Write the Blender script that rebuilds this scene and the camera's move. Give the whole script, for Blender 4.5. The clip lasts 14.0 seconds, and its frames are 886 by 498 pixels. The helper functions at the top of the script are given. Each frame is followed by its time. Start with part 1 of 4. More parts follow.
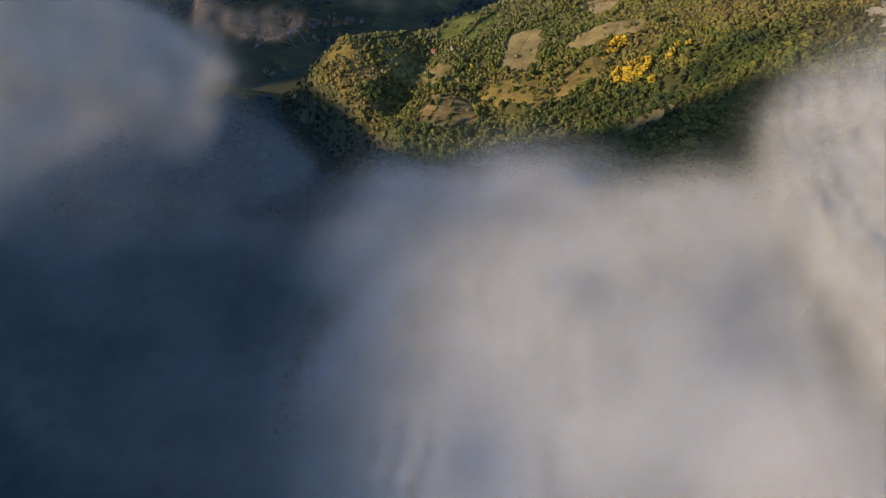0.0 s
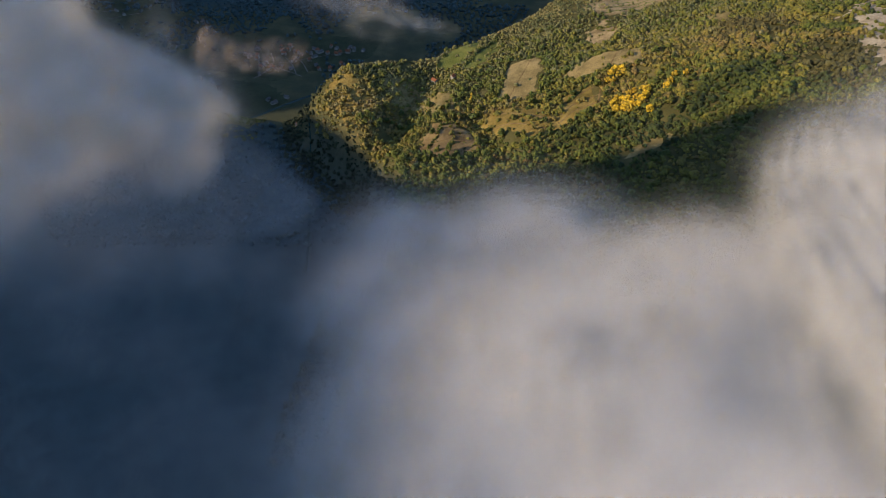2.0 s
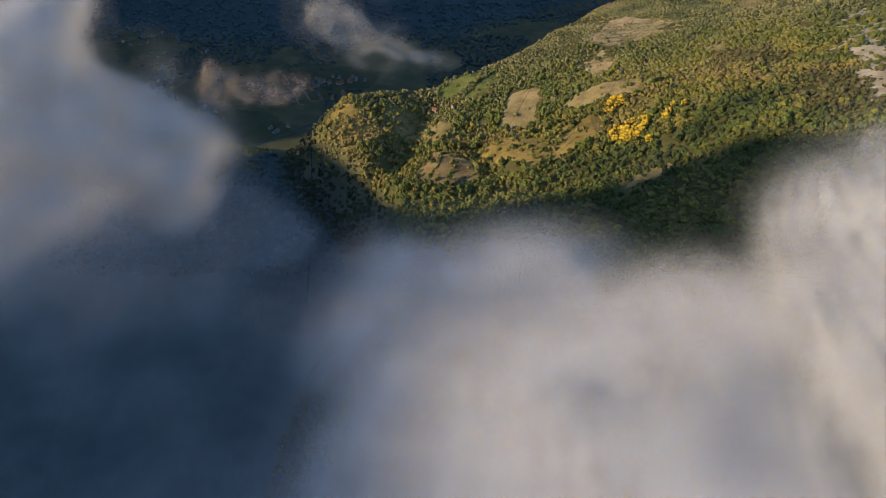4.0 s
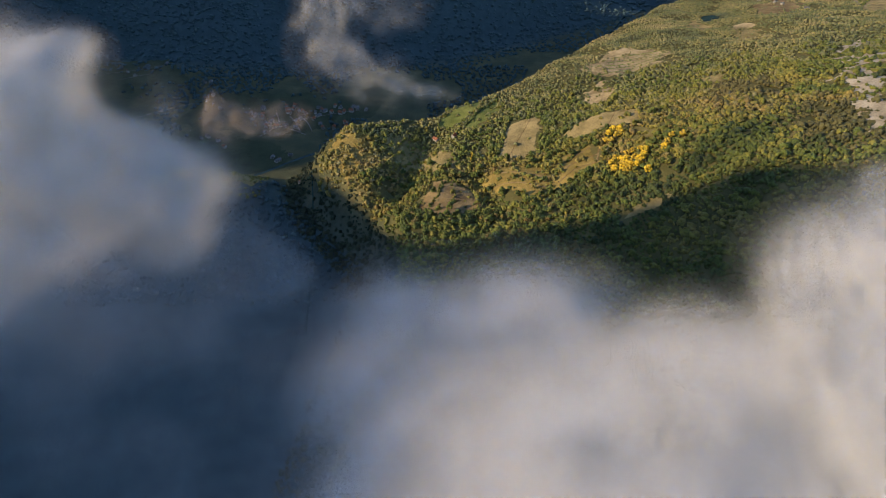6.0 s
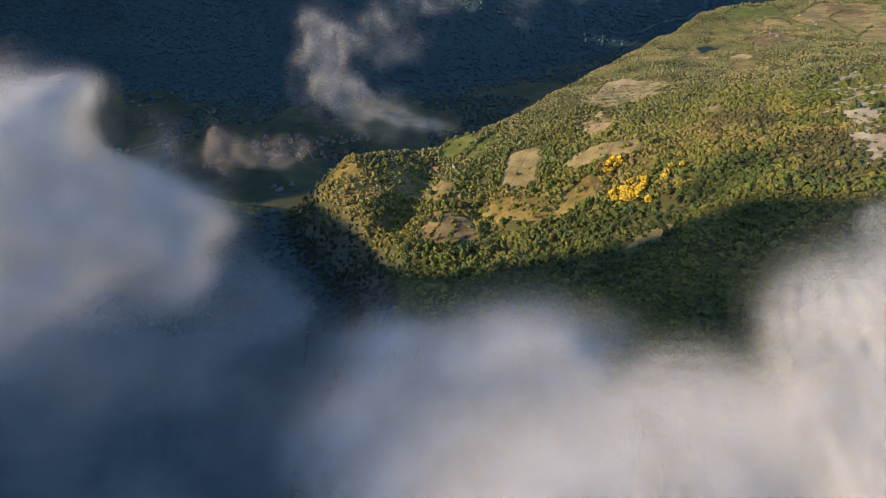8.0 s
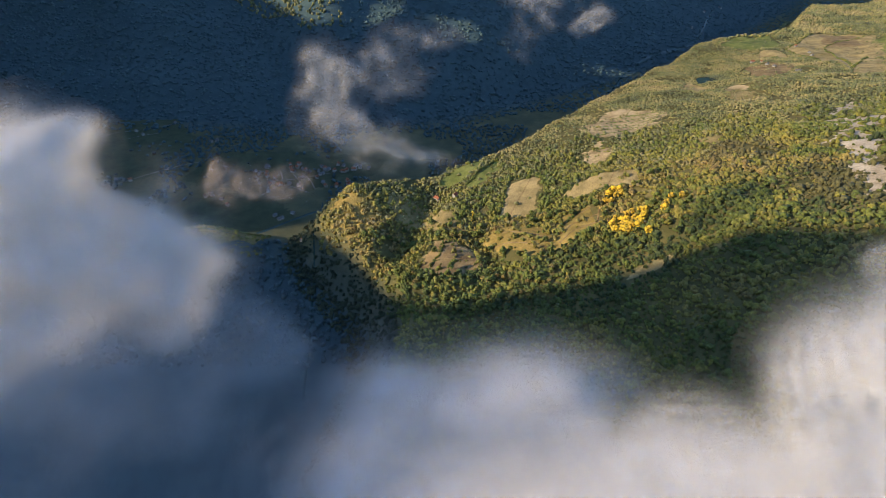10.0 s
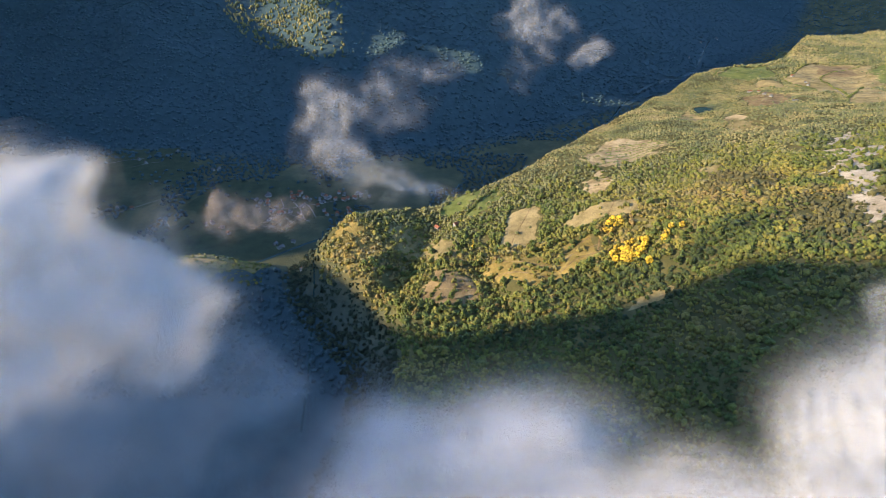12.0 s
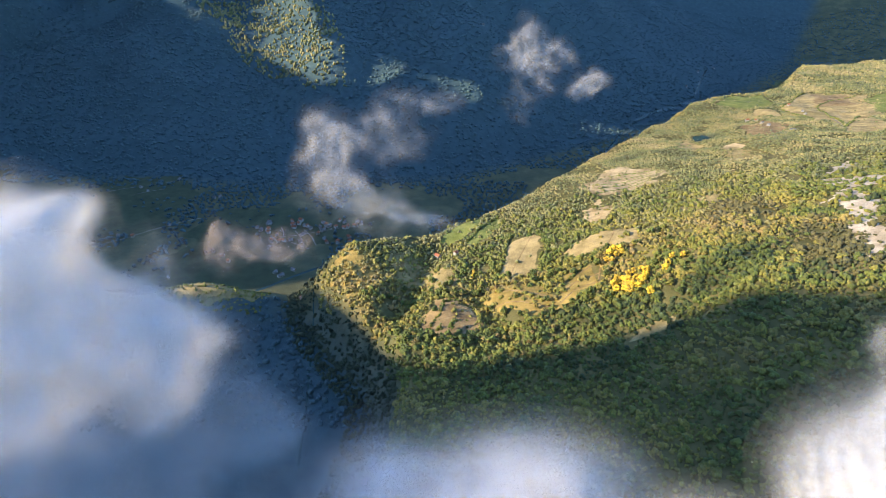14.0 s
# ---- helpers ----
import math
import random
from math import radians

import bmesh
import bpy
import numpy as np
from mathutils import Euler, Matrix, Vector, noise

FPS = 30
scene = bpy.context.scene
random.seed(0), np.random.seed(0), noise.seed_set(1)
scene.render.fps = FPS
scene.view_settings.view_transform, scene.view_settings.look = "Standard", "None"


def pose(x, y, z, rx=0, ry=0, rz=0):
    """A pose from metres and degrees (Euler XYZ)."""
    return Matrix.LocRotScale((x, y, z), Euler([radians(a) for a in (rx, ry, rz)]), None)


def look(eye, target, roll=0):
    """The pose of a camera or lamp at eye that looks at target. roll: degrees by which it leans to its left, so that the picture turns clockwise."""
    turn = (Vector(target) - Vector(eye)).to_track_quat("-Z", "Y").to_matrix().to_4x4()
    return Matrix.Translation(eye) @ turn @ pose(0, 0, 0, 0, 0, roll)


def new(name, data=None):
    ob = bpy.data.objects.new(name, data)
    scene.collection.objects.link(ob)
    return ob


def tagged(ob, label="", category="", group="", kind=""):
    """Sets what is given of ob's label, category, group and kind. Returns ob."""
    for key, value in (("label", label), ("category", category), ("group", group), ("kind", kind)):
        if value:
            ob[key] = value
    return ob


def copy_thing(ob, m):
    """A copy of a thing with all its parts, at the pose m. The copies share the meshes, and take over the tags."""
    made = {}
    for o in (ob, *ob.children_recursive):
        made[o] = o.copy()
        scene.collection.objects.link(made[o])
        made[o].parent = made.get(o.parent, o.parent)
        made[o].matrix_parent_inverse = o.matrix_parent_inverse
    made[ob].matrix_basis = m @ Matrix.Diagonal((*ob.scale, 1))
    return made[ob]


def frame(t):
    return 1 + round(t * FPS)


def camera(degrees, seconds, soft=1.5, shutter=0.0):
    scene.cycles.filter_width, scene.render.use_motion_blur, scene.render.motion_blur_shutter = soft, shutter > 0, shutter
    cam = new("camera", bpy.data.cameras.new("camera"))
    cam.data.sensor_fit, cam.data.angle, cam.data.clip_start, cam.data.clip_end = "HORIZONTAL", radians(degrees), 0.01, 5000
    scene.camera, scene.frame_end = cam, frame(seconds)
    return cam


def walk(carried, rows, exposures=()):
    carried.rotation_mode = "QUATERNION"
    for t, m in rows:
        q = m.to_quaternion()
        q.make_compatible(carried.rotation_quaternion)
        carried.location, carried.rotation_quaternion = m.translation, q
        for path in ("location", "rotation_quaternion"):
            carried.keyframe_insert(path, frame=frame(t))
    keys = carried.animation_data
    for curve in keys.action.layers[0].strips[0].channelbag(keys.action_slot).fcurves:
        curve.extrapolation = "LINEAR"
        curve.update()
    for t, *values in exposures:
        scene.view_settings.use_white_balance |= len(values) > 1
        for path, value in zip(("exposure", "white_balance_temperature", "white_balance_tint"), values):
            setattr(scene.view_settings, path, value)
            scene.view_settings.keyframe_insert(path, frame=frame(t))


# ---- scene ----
cam = camera(75.0, 14.0, soft=0.5)
walk(cam, [
    (0, pose(0.00, 0.00, 500.00, 45.031, -0.012, -0.011)),
    (1, pose(0.32, 2.24, 501.84, 46.163, 0.052, -0.010)),
    (2, pose(0.65, 4.47, 503.67, 47.326, 0.109, 0.002)),
    (3, pose(0.97, 6.71, 505.51, 48.519, 0.160, 0.023)),
    (4, pose(1.29, 8.94, 507.35, 49.736, 0.204, 0.053)),
    (5, pose(1.61, 11.18, 509.18, 50.974, 0.242, 0.089)),
    (6, pose(1.94, 13.41, 511.02, 52.229, 0.273, 0.129)),
    (7, pose(2.26, 15.65, 512.86, 53.497, 0.299, 0.173)),
    (8, pose(2.58, 17.89, 514.70, 54.774, 0.320, 0.219)),
    (9, pose(2.90, 20.12, 516.53, 56.056, 0.335, 0.265)),
    (10, pose(3.23, 22.36, 518.37, 57.339, 0.346, 0.310)),
    (11, pose(3.55, 24.59, 520.21, 58.619, 0.354, 0.353)),
    (12, pose(3.87, 26.83, 522.04, 59.893, 0.358, 0.393)),
    (13, pose(4.19, 29.06, 523.88, 61.156, 0.360, 0.429)),
    (14, pose(4.52, 31.30, 525.72, 62.404, 0.360, 0.459)),
], [(0, 0.42, 7000, 12), (3, 0.52, 7000, 12), (7, 0.8, 6900, 12), (11, 1.3, 6600, 12), (14, 1.85, 6300, 12)])
scene.cycles.transparent_max_bounces = 96

# ---- terrain ----
SUN_ELEV, SUN_AZ = 20.0, 14.0        # degrees; the light travels towards +x, turned by SUN_AZ to +y
TAN_E = math.tan(radians(SUN_ELEV))
C_AZ, S_AZ = math.cos(radians(SUN_AZ)), math.sin(radians(SUN_AZ))


def smooth(e0, e1, v):
    t = np.clip((v - e0) / (e1 - e0), 0.0, 1.0)
    return t * t * (3 - 2 * t)


def lattice(ix, iy, seed):
    h = (ix * 374761393 + iy * 668265263 + seed * 1274126177) & 0xFFFFFFFF
    h = ((h ^ (h >> 13)) * 1103515245) & 0xFFFFFFFF
    return ((h ^ (h >> 16)) & 0xFFFF) / 65535.0


def value_noise(x, y, size, seed=0):
    """Smooth noise in -1..1 on a lattice of that size in metres."""
    x, y = np.asarray(x, float) / size, np.asarray(y, float) / size
    ix, iy = np.floor(x).astype(np.int64), np.floor(y).astype(np.int64)
    fx, fy = x - ix, y - iy
    fx, fy = fx * fx * (3 - 2 * fx), fy * fy * (3 - 2 * fy)
    a = lattice(ix, iy, seed) * (1 - fx) + lattice(ix + 1, iy, seed) * fx
    b = lattice(ix, iy + 1, seed) * (1 - fx) + lattice(ix + 1, iy + 1, seed) * fx
    return 2 * (a * (1 - fy) + b * fy) - 1


# the rim of the hill, behind and beside which the ground falls to the valley
RIM = [(-100, -900), (-80, 300), (-40, 560), (-62, 635), (-92, 682), (-142, 745), (-176, 796), (-190, 838), (-172, 886), (-122, 918),
       (-14, 950), (66, 1002), (158, 1104), (262, 1235), (363, 1345), (518, 1548), (680, 1750), (788, 1893), (866, 1955),
       (986, 2018), (1162, 2066), (1306, 2284), (1466, 2512), (1668, 2582), (3200, 2790), (4800, 2850), (4800, -900)]


def rim_distance(x, y):
    """Metres inside the rim (negative outside)."""
    x, y = np.asarray(x, float), np.asarray(y, float)
    best, inside = np.full(x.shape, 1e9), np.zeros(x.shape, bool)
    for (ax, ay), (bx, by) in zip(RIM, RIM[1:] + RIM[:1]):
        dx, dy = bx - ax, by - ay
        t = np.clip(((x - ax) * dx + (y - ay) * dy) / (dx * dx + dy * dy), 0, 1)
        best = np.minimum(best, np.hypot(x - ax - t * dx, y - ay - t * dy))
        if ay != by:
            inside ^= ((ay > y) != (by > y)) & (x < ax + (y - ay) * dx / dy)
    return np.where(inside, best, -best)


def hill_top(x, y):
    k = 0.55 * np.exp(-np.maximum(y - 640, -60) / 650)
    u = x - np.interp(y, [1036, 1253, 1481, 1691, 2600], [110, 230, 480, 800, 1600])
    u = 55 * np.logaddexp(0, u / 55)
    z = 76 + k * 500 * (1 - np.exp(-u / 430))
    z = z + 8 * value_noise(x, y, 115, 3) + 4.5 * value_noise(x, y, 48, 4)
    # hollow between the spur and the hill, and the knoll at its end
    z = z - 22 * np.exp(-((x + 45 - 0.35 * (y - 800)) / 30) ** 2) * smooth(640, 720, y) * (1 - smooth(900, 960, y))
    # bank with the bare clearing, and the ditch behind it
    z = z + 9 * np.exp(-((x - 2) / 30) ** 2 - ((y - 690) / 34) ** 2)
    z = z - 13 * np.exp(-((x - np.interp(y, [600, 660, 730], [88, 70, 44])) / 13) ** 2) * smooth(585, 625, y) * (1 - smooth(725, 760, y))
    z = z + 14 * np.exp(-((x + 145) / 42) ** 2 - ((y - 860) / 60) ** 2)
    return z


def foot_line(x):
    """y at which the opposite mountain side begins."""
    return 1400 + 0.00022 * np.maximum(x + 350, 0) ** 2 + 0.42 * np.maximum(x, 0) + 0.10 * np.maximum(-x - 500, 0)


def valley(x, y):
    z = 3 * value_noise(x, y, 200, 7)
    up = np.maximum(y - foot_line(x), 0)
    rise = 0.40 * up * smooth(-20, 160, up) * (1 - 0.42 * smooth(300, 1400, x))
    folds = 1 + 0.30 * value_noise(x + 0.3 * y, y * 0.35, 330, 11) + 0.12 * value_noise(x, y, 120, 12)
    z = z + np.minimum(rise * folds, 300 + 0.33 * rise)
    # spur of the mountain with a steep shaded side, and a low wooded rib beside it
    c = np.interp(y, [1740, 1800, 1980, 2200, 2300, 2600], [-318, -324, -386, -440, -438, -470])
    z = z + 55 * np.exp(-((x - c) / np.where(x < c, 190, 75)) ** 2) * smooth(1720, 1900, y) * (1 - smooth(2600, 3000, y))
    c = np.interp(y, [1640, 1690, 1726, 1802, 1838, 1898, 1970, 2077], [40, 95, 98, 66, -19, -90, -165, -239])
    z = z + 15 * np.exp(-((x - c) / 28) ** 2) * smooth(1620, 1680, y) * (1 - smooth(2040, 2120, y))
    # low knoll on the valley floor
    z = z + 42 * np.exp(-((x + 400) / 95) ** 2 - ((y - 835) / 26) ** 2)
    # far mountains that close the valley
    z = z + 0.5 * np.maximum(np.hypot(x - 200, y) - 3500, 0)
    return z


# height of the shade over the origin, against the distance across the light: the skyline of an unseen mountain, added
# and shaped to cast it
SHADE_N = [-3000, -100, 20, 100, 165, 195, 252, 275, 325, 412, 451, 484, 499, 506, 522, 545, 587, 658, 739, 828, 868, 880, 890, 940, 955, 1020, 1115, 1276, 1400, 1540, 1625, 1636, 1660, 1715, 1760, 1794, 1806, 1850, 2000, 2075, 2198, 2319, 2412, 2500, 2560, 2650, 5000]
SHADE_E = [150, 330, 432, 417, 402, 300, 310, 395, 432, 442, 390, 354, 290, 235, 190, 157, 122, 97, 76, 52, 42, 25, -42, -42, 20, 65, 135, 230, 345, 425, 440, 305, 318, 348, 352, 342, 208, 190, 190, 190, 186, 212, 236, 272, 900, 2300, 3000]
RIDGE_S = -2000.0


def skyline(n):
    return np.interp(n, SHADE_N, SHADE_E)


def ground_z(x, y):
    x, y = np.asarray(x, float), np.asarray(y, float)
    d = rim_distance(x, y) + 9 * value_noise(x, y, 70, 5) + 4 * value_noise(x, y, 28, 6)
    v, h = valley(x, y), hill_top(x, y)
    k = smooth(-52, 8, d)
    z = v + (np.maximum(h, v) - v) * k
    # an unseen mountain on the sunny side, added to shade the valley
    s, n = x * C_AZ + y * S_AZ, -x * S_AZ + y * C_AZ
    crest = skyline(n) - RIDGE_S * TAN_E
    m = crest * (1 - np.abs(s - RIDGE_S) / 1250)
    return np.maximum(z, m)

# ---- world and sun ----
world = bpy.data.worlds.new("sky")
scene.world = world
world.use_nodes = True
wn = world.node_tree
sky = wn.nodes.new("ShaderNodeTexSky")
sky.sky_type, sky.sun_disc = "NISHITA", False
sky.sun_elevation, sky.sun_rotation = radians(SUN_ELEV), radians(270 - SUN_AZ)
sky.altitude, sky.air_density, sky.dust_density, sky.ozone_density = 600, 1.0, 0.4, 4.0
wn.links.new(sky.outputs[0], wn.nodes["Background"].inputs[0])
wn.nodes["Background"].inputs[1].default_value = 0.15

sun = new("sun", bpy.data.lights.new("sun", "SUN"))
sun.data.energy, sun.data.angle, sun.data.color = 3.6, radians(0.6), (1.0, 0.80, 0.53)
sun.matrix_world = look((-300, 0, 900), (-300 + C_AZ, S_AZ, 900 - TAN_E))


# ---- materials ----
def material(name, rough=0.9):
    """A new node material: its tree, and its Principled shader."""
    m = bpy.data.materials.new(name)
    m.use_nodes = True
    bsdf = m.node_tree.nodes["Principled BSDF"]
    bsdf.inputs["Roughness"].default_value = rough
    bsdf.inputs["Specular IOR Level"].default_value = 0.15
    return m, m.node_tree, bsdf


def node(tree, kind, **inputs):
    made = tree.nodes.new(kind)
    for key, value in inputs.items():
        made.inputs[key.replace("_", " ")].default_value = value
    return made


def noise_at(tree, scale, detail=6.0, rough=0.6):
    """Noise in object space; scale: turns per metre."""
    co = tree.nodes.new("ShaderNodeTexCoord")
    n = node(tree, "ShaderNodeTexNoise", Scale=scale, Detail=detail, Roughness=rough)
    tree.links.new(co.outputs["Object"], n.inputs["Vector"])
    return n.outputs["Fac"]


def ramp(tree, fac, stops):
    r = tree.nodes.new("ShaderNodeValToRGB")
    el = r.color_ramp.elements
    while len(el) < len(stops):
        el.new(0.5)
    for e, (p, c) in zip(el, stops):
        e.position, e.color = p, (*c, 1)
    tree.links.new(fac, r.inputs[0])
    return r.outputs[0]


def math_node(tree, op, a, b=None, clamp=False):
    n = tree.nodes.new("ShaderNodeMath")
    n.operation, n.use_clamp = op, clamp
    for i, v in enumerate((a, b)):
        if v is None:
            continue
        if isinstance(v, (int, float)):
            n.inputs[i].default_value = v
        else:
            tree.links.new(v, n.inputs[i])
    return n.outputs[0]


def mix(tree, fac, a, b):
    n = tree.nodes.new("ShaderNodeMix")
    n.data_type = "RGBA"
    for i, v in ((0, fac), (6, a), (7, b)):
        if isinstance(v, tuple):
            n.inputs[i].default_value = (*v, 1)
        elif isinstance(v, (int, float)):
            n.inputs[i].default_value = v
        else:
            tree.links.new(v, n.inputs[i])
    return n.outputs[2]


def bump(tree, bsdf, height, dist, strength=1.0):
    b = node(tree, "ShaderNodeBump", Strength=strength, Distance=dist)
    tree.links.new(height, b.inputs["Height"])
    tree.links.new(b.outputs[0], bsdf.inputs["Normal"])


def ground_material():
    m, t, bsdf = material("forest_floor")
    col = ramp(t, noise_at(t, 0.02, 10), [(0.3, (0.055, 0.060, 0.022)), (0.5, (0.105, 0.100, 0.036)), (0.66, (0.19, 0.158, 0.062))])
    col = mix(t, math_node(t, "MULTIPLY", noise_at(t, 0.25, 5), 0.6), col, (0.07, 0.065, 0.03))
    # blue-green tint stands in for haze and shade on the ground
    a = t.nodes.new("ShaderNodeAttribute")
    a.attribute_name = "haze_shade_tint"
    tint_col = ramp(t, noise_at(t, 0.05, 8), [(0.35, (0.038, 0.068, 0.077)), (0.65, (0.052, 0.090, 0.098))])
    t.links.new(mix(t, a.outputs["Fac"], col, tint_col), bsdf.inputs["Base Color"])
    bump(t, bsdf, noise_at(t, 0.12, 8), 1.5)
    return m


def field_material(name, dark, light, lines=0.0):
    m, t, bsdf = material(name)
    col = ramp(t, noise_at(t, 0.035, 9, 0.65), [(0.32, dark), (0.62, light)])
    speck = ramp(t, noise_at(t, 0.6, 4), [(0.35, (0.6, 0.6, 0.6)), (0.62, (1.1, 1.08, 1.0))])
    n = t.nodes.new("ShaderNodeMix")
    n.data_type, n.blend_type = "RGBA", "MULTIPLY"
    n.inputs[0].default_value = 0.7
    t.links.new(col, n.inputs[6]), t.links.new(speck, n.inputs[7])
    t.links.new(n.outputs[2], bsdf.inputs["Base Color"])
    bump(t, bsdf, noise_at(t, 0.5, 6), 0.5)
    return m


def leaf_material(name, stops, wax=0.0, lively_range=0.32, contrast=0.6, relief=1.2):
    """Foliage: the hue of each tree comes from its own value, with light and dark sprays in it."""
    m, t, bsdf = material(name, 0.75)
    a = t.nodes.new("ShaderNodeAttribute")
    a.attribute_name = "hue"
    col = ramp(t, a.outputs["Fac"], stops)
    n = t.nodes.new("ShaderNodeMix")
    n.data_type, n.blend_type = "RGBA", "MULTIPLY"
    n.inputs[0].default_value = 0.8
    bsdf.inputs["Sheen Weight"].default_value, bsdf.inputs["Sheen Roughness"].default_value = wax, 0.6
    bsdf.inputs["Specular IOR Level"].default_value = 0.2 + 0.4 * wax
    fine = noise_at(t, 1.0, 5, 0.75)
    g = t.nodes.new("ShaderNodeNewGeometry")
    lively = t.nodes.new("ShaderNodeMix")
    lively.data_type, lively.blend_type = "RGBA", "MULTIPLY"
    lively.inputs[0].default_value = 1.0
    t.links.new(col, lively.inputs[6])
    t.links.new(ramp(t, g.outputs["Random Per Island"], [(0.0, (1 - lively_range, 1 - 0.9 * lively_range, 1 - 0.8 * lively_range)), (0.5, (0.98, 0.98, 0.98)), (1.0, (1 + lively_range, 1 + 0.85 * lively_range, 1 + 0.5 * lively_range))]), lively.inputs[7])
    t.links.new(lively.outputs[2], n.inputs[6])
    t.links.new(ramp(t, fine, [(0.3, (1 - 1.1 * contrast, 1 - contrast, 1 - contrast)), (0.64, (1 + contrast, 1 + 0.9 * contrast, 1 + 0.6 * contrast))]), n.inputs[7])
    t.links.new(n.outputs[2], bsdf.inputs["Base Color"])
    if relief:
        bump(t, bsdf, fine, relief)
    return m


def cloud_material(name, alpha, size, hard=2.2, tone=(0.9, 0.9, 0.9)):
    """Thin veil of droplets: scatters light to both sides and lets most of it through; many lie inside one another."""
    m = bpy.data.materials.new(name)
    m.use_nodes = True
    t = m.node_tree
    t.nodes.clear()
    out = t.nodes.new("ShaderNodeOutputMaterial")
    clear = t.nodes.new("ShaderNodeBsdfTransparent")
    dif = node(t, "ShaderNodeBsdfDiffuse", Color=(*tone, 1))
    tra = node(t, "ShaderNodeBsdfTranslucent", Color=(*tone, 1))
    # part of the light is scattered alike whichever way a veil's surface faces
    even = node(t, "ShaderNodeBsdfDiffuse", Color=(*tone, 1))
    towards = node(t, "ShaderNodeCombineXYZ", X=-0.4 * C_AZ, Y=-0.4 * S_AZ, Z=1.0)
    t.links.new(towards.outputs[0], even.inputs["Normal"])
    sides, both, veil = (t.nodes.new("ShaderNodeMixShader") for _ in range(3))
    sides.inputs[0].default_value, both.inputs[0].default_value = 0.45, 0.3
    t.links.new(dif.outputs[0], sides.inputs[1]), t.links.new(tra.outputs[0], sides.inputs[2])
    t.links.new(sides.outputs[0], both.inputs[1]), t.links.new(even.outputs[0], both.inputs[2])
    a = t.nodes.new("ShaderNodeAttribute")
    a.attribute_name = "veil"
    wisps = math_node(t, "MULTIPLY_ADD", noise_at(t, 1.0 / size, 6, 0.6), hard)
    wisps.node.inputs[2].default_value = 0.55 - 0.5 * hard
    wisps.node.use_clamp = True
    t.links.new(math_node(t, "MULTIPLY", math_node(t, "MULTIPLY", wisps, a.outputs["Fac"]), alpha, True), veil.inputs[0])
    t.links.new(clear.outputs[0], veil.inputs[1]), t.links.new(both.outputs[0], veil.inputs[2])
    t.links.new(veil.outputs[0], out.inputs[0])
    return m


GROUND = ground_material()
LEAF = leaf_material("foliage", [(0.0, (0.034, 0.052, 0.020)), (0.3, (0.088, 0.116, 0.024)), (0.55, (0.180, 0.168, 0.036)),
                                 (0.75, (0.210, 0.170, 0.055)), (0.9, (0.21, 0.150, 0.060)), (1.0, (0.56, 0.39, 0.03))], 0.05)
# foliage paled and greyed in its colour to suggest haze farther off
HAZE_PALE_LEAF = leaf_material("haze_paled_foliage", [(0.0, (0.060, 0.078, 0.036)), (0.3, (0.125, 0.138, 0.054)), (0.55, (0.205, 0.190, 0.072)),
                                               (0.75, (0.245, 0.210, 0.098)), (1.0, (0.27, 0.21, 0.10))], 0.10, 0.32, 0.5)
BROWN_LEAF = leaf_material("brown_foliage", [(0.0, (0.056, 0.062, 0.027)), (0.4, (0.100, 0.095, 0.038)), (0.7, (0.150, 0.124, 0.050)), (1.0, (0.19, 0.15, 0.06))], 0.05, 0.25, 0.45)
# stands in for blue distance haze, put into the foliage colour
HAZE_LEAF = leaf_material("haze_blue_foliage", [(0.0, (0.045, 0.080, 0.090)), (0.5, (0.058, 0.102, 0.112)), (1.0, (0.072, 0.120, 0.126))], 0.0, 0.08, 0.1, 0.0)
# deepens the shade on the spur's foot through darker leaf colour
SPUR_SHADE_LEAF = leaf_material("shade_dark_leaves", [(0.0, (0.030, 0.046, 0.030)), (0.5, (0.042, 0.058, 0.036)), (1.0, (0.058, 0.072, 0.042))], 0.0, 0.2, 0.3)
CLOUD = cloud_material("cloud_droplets", 0.22, 30.0, 1.15)
# blue-grey shade is put into this thin cloud's tone
THIN = cloud_material("shade_toned_thin_cloud", 0.065, 28.0, 1.8, (0.74, 0.77, 0.82))
WISP = cloud_material("mist_droplets", 0.05, 16.0, 2.4)
# the brown-grey tone puts shade into the mist itself
DIM = cloud_material("shade_toned_mist", 0.026, 20.0, 3.0, (0.75, 0.70, 0.68))
SMOKE = cloud_material("wood_smoke", 0.05, 13.0, 3.0, (0.70, 0.60, 0.56))


# ---- mesh helpers ----
def mesh_object(name, verts, faces, mat, parent=None, label="", values=None, smooth_shade=False):
    """One mesh from numpy arrays; values: {attribute: a value for each vertex}."""
    me = bpy.data.meshes.new(name)
    verts, faces = np.asarray(verts, np.float32), np.asarray(faces, np.int32)
    me.vertices.add(len(verts))
    me.vertices.foreach_set("co", verts.ravel())
    me.loops.add(faces.size)
    me.loops.foreach_set("vertex_index", faces.ravel())
    me.polygons.add(len(faces))
    k = faces.shape[1]
    me.polygons.foreach_set("loop_start", np.arange(0, faces.size, k, dtype=np.int32))
    me.polygons.foreach_set("loop_total", np.full(len(faces), k, np.int32))
    for key, v in (values or {}).items():
        me.attributes.new(key, "FLOAT", "POINT").data.foreach_set("value", np.asarray(v, np.float32))
    if smooth_shade:
        me.polygons.foreach_set("use_smooth", np.ones(len(faces), bool))
    me.update(calc_edges=True)
    me.materials.append(mat)
    ob = new(name, me)
    if parent:
        ob.parent = parent
    if label:
        tagged(ob, label)
    return ob


# ---- ground ----
XS = np.unique(np.concatenate([np.arange(-5000, -1400, 90), np.arange(-1400, 1500, 10), np.arange(1500, 5001, 70)])).astype(float)
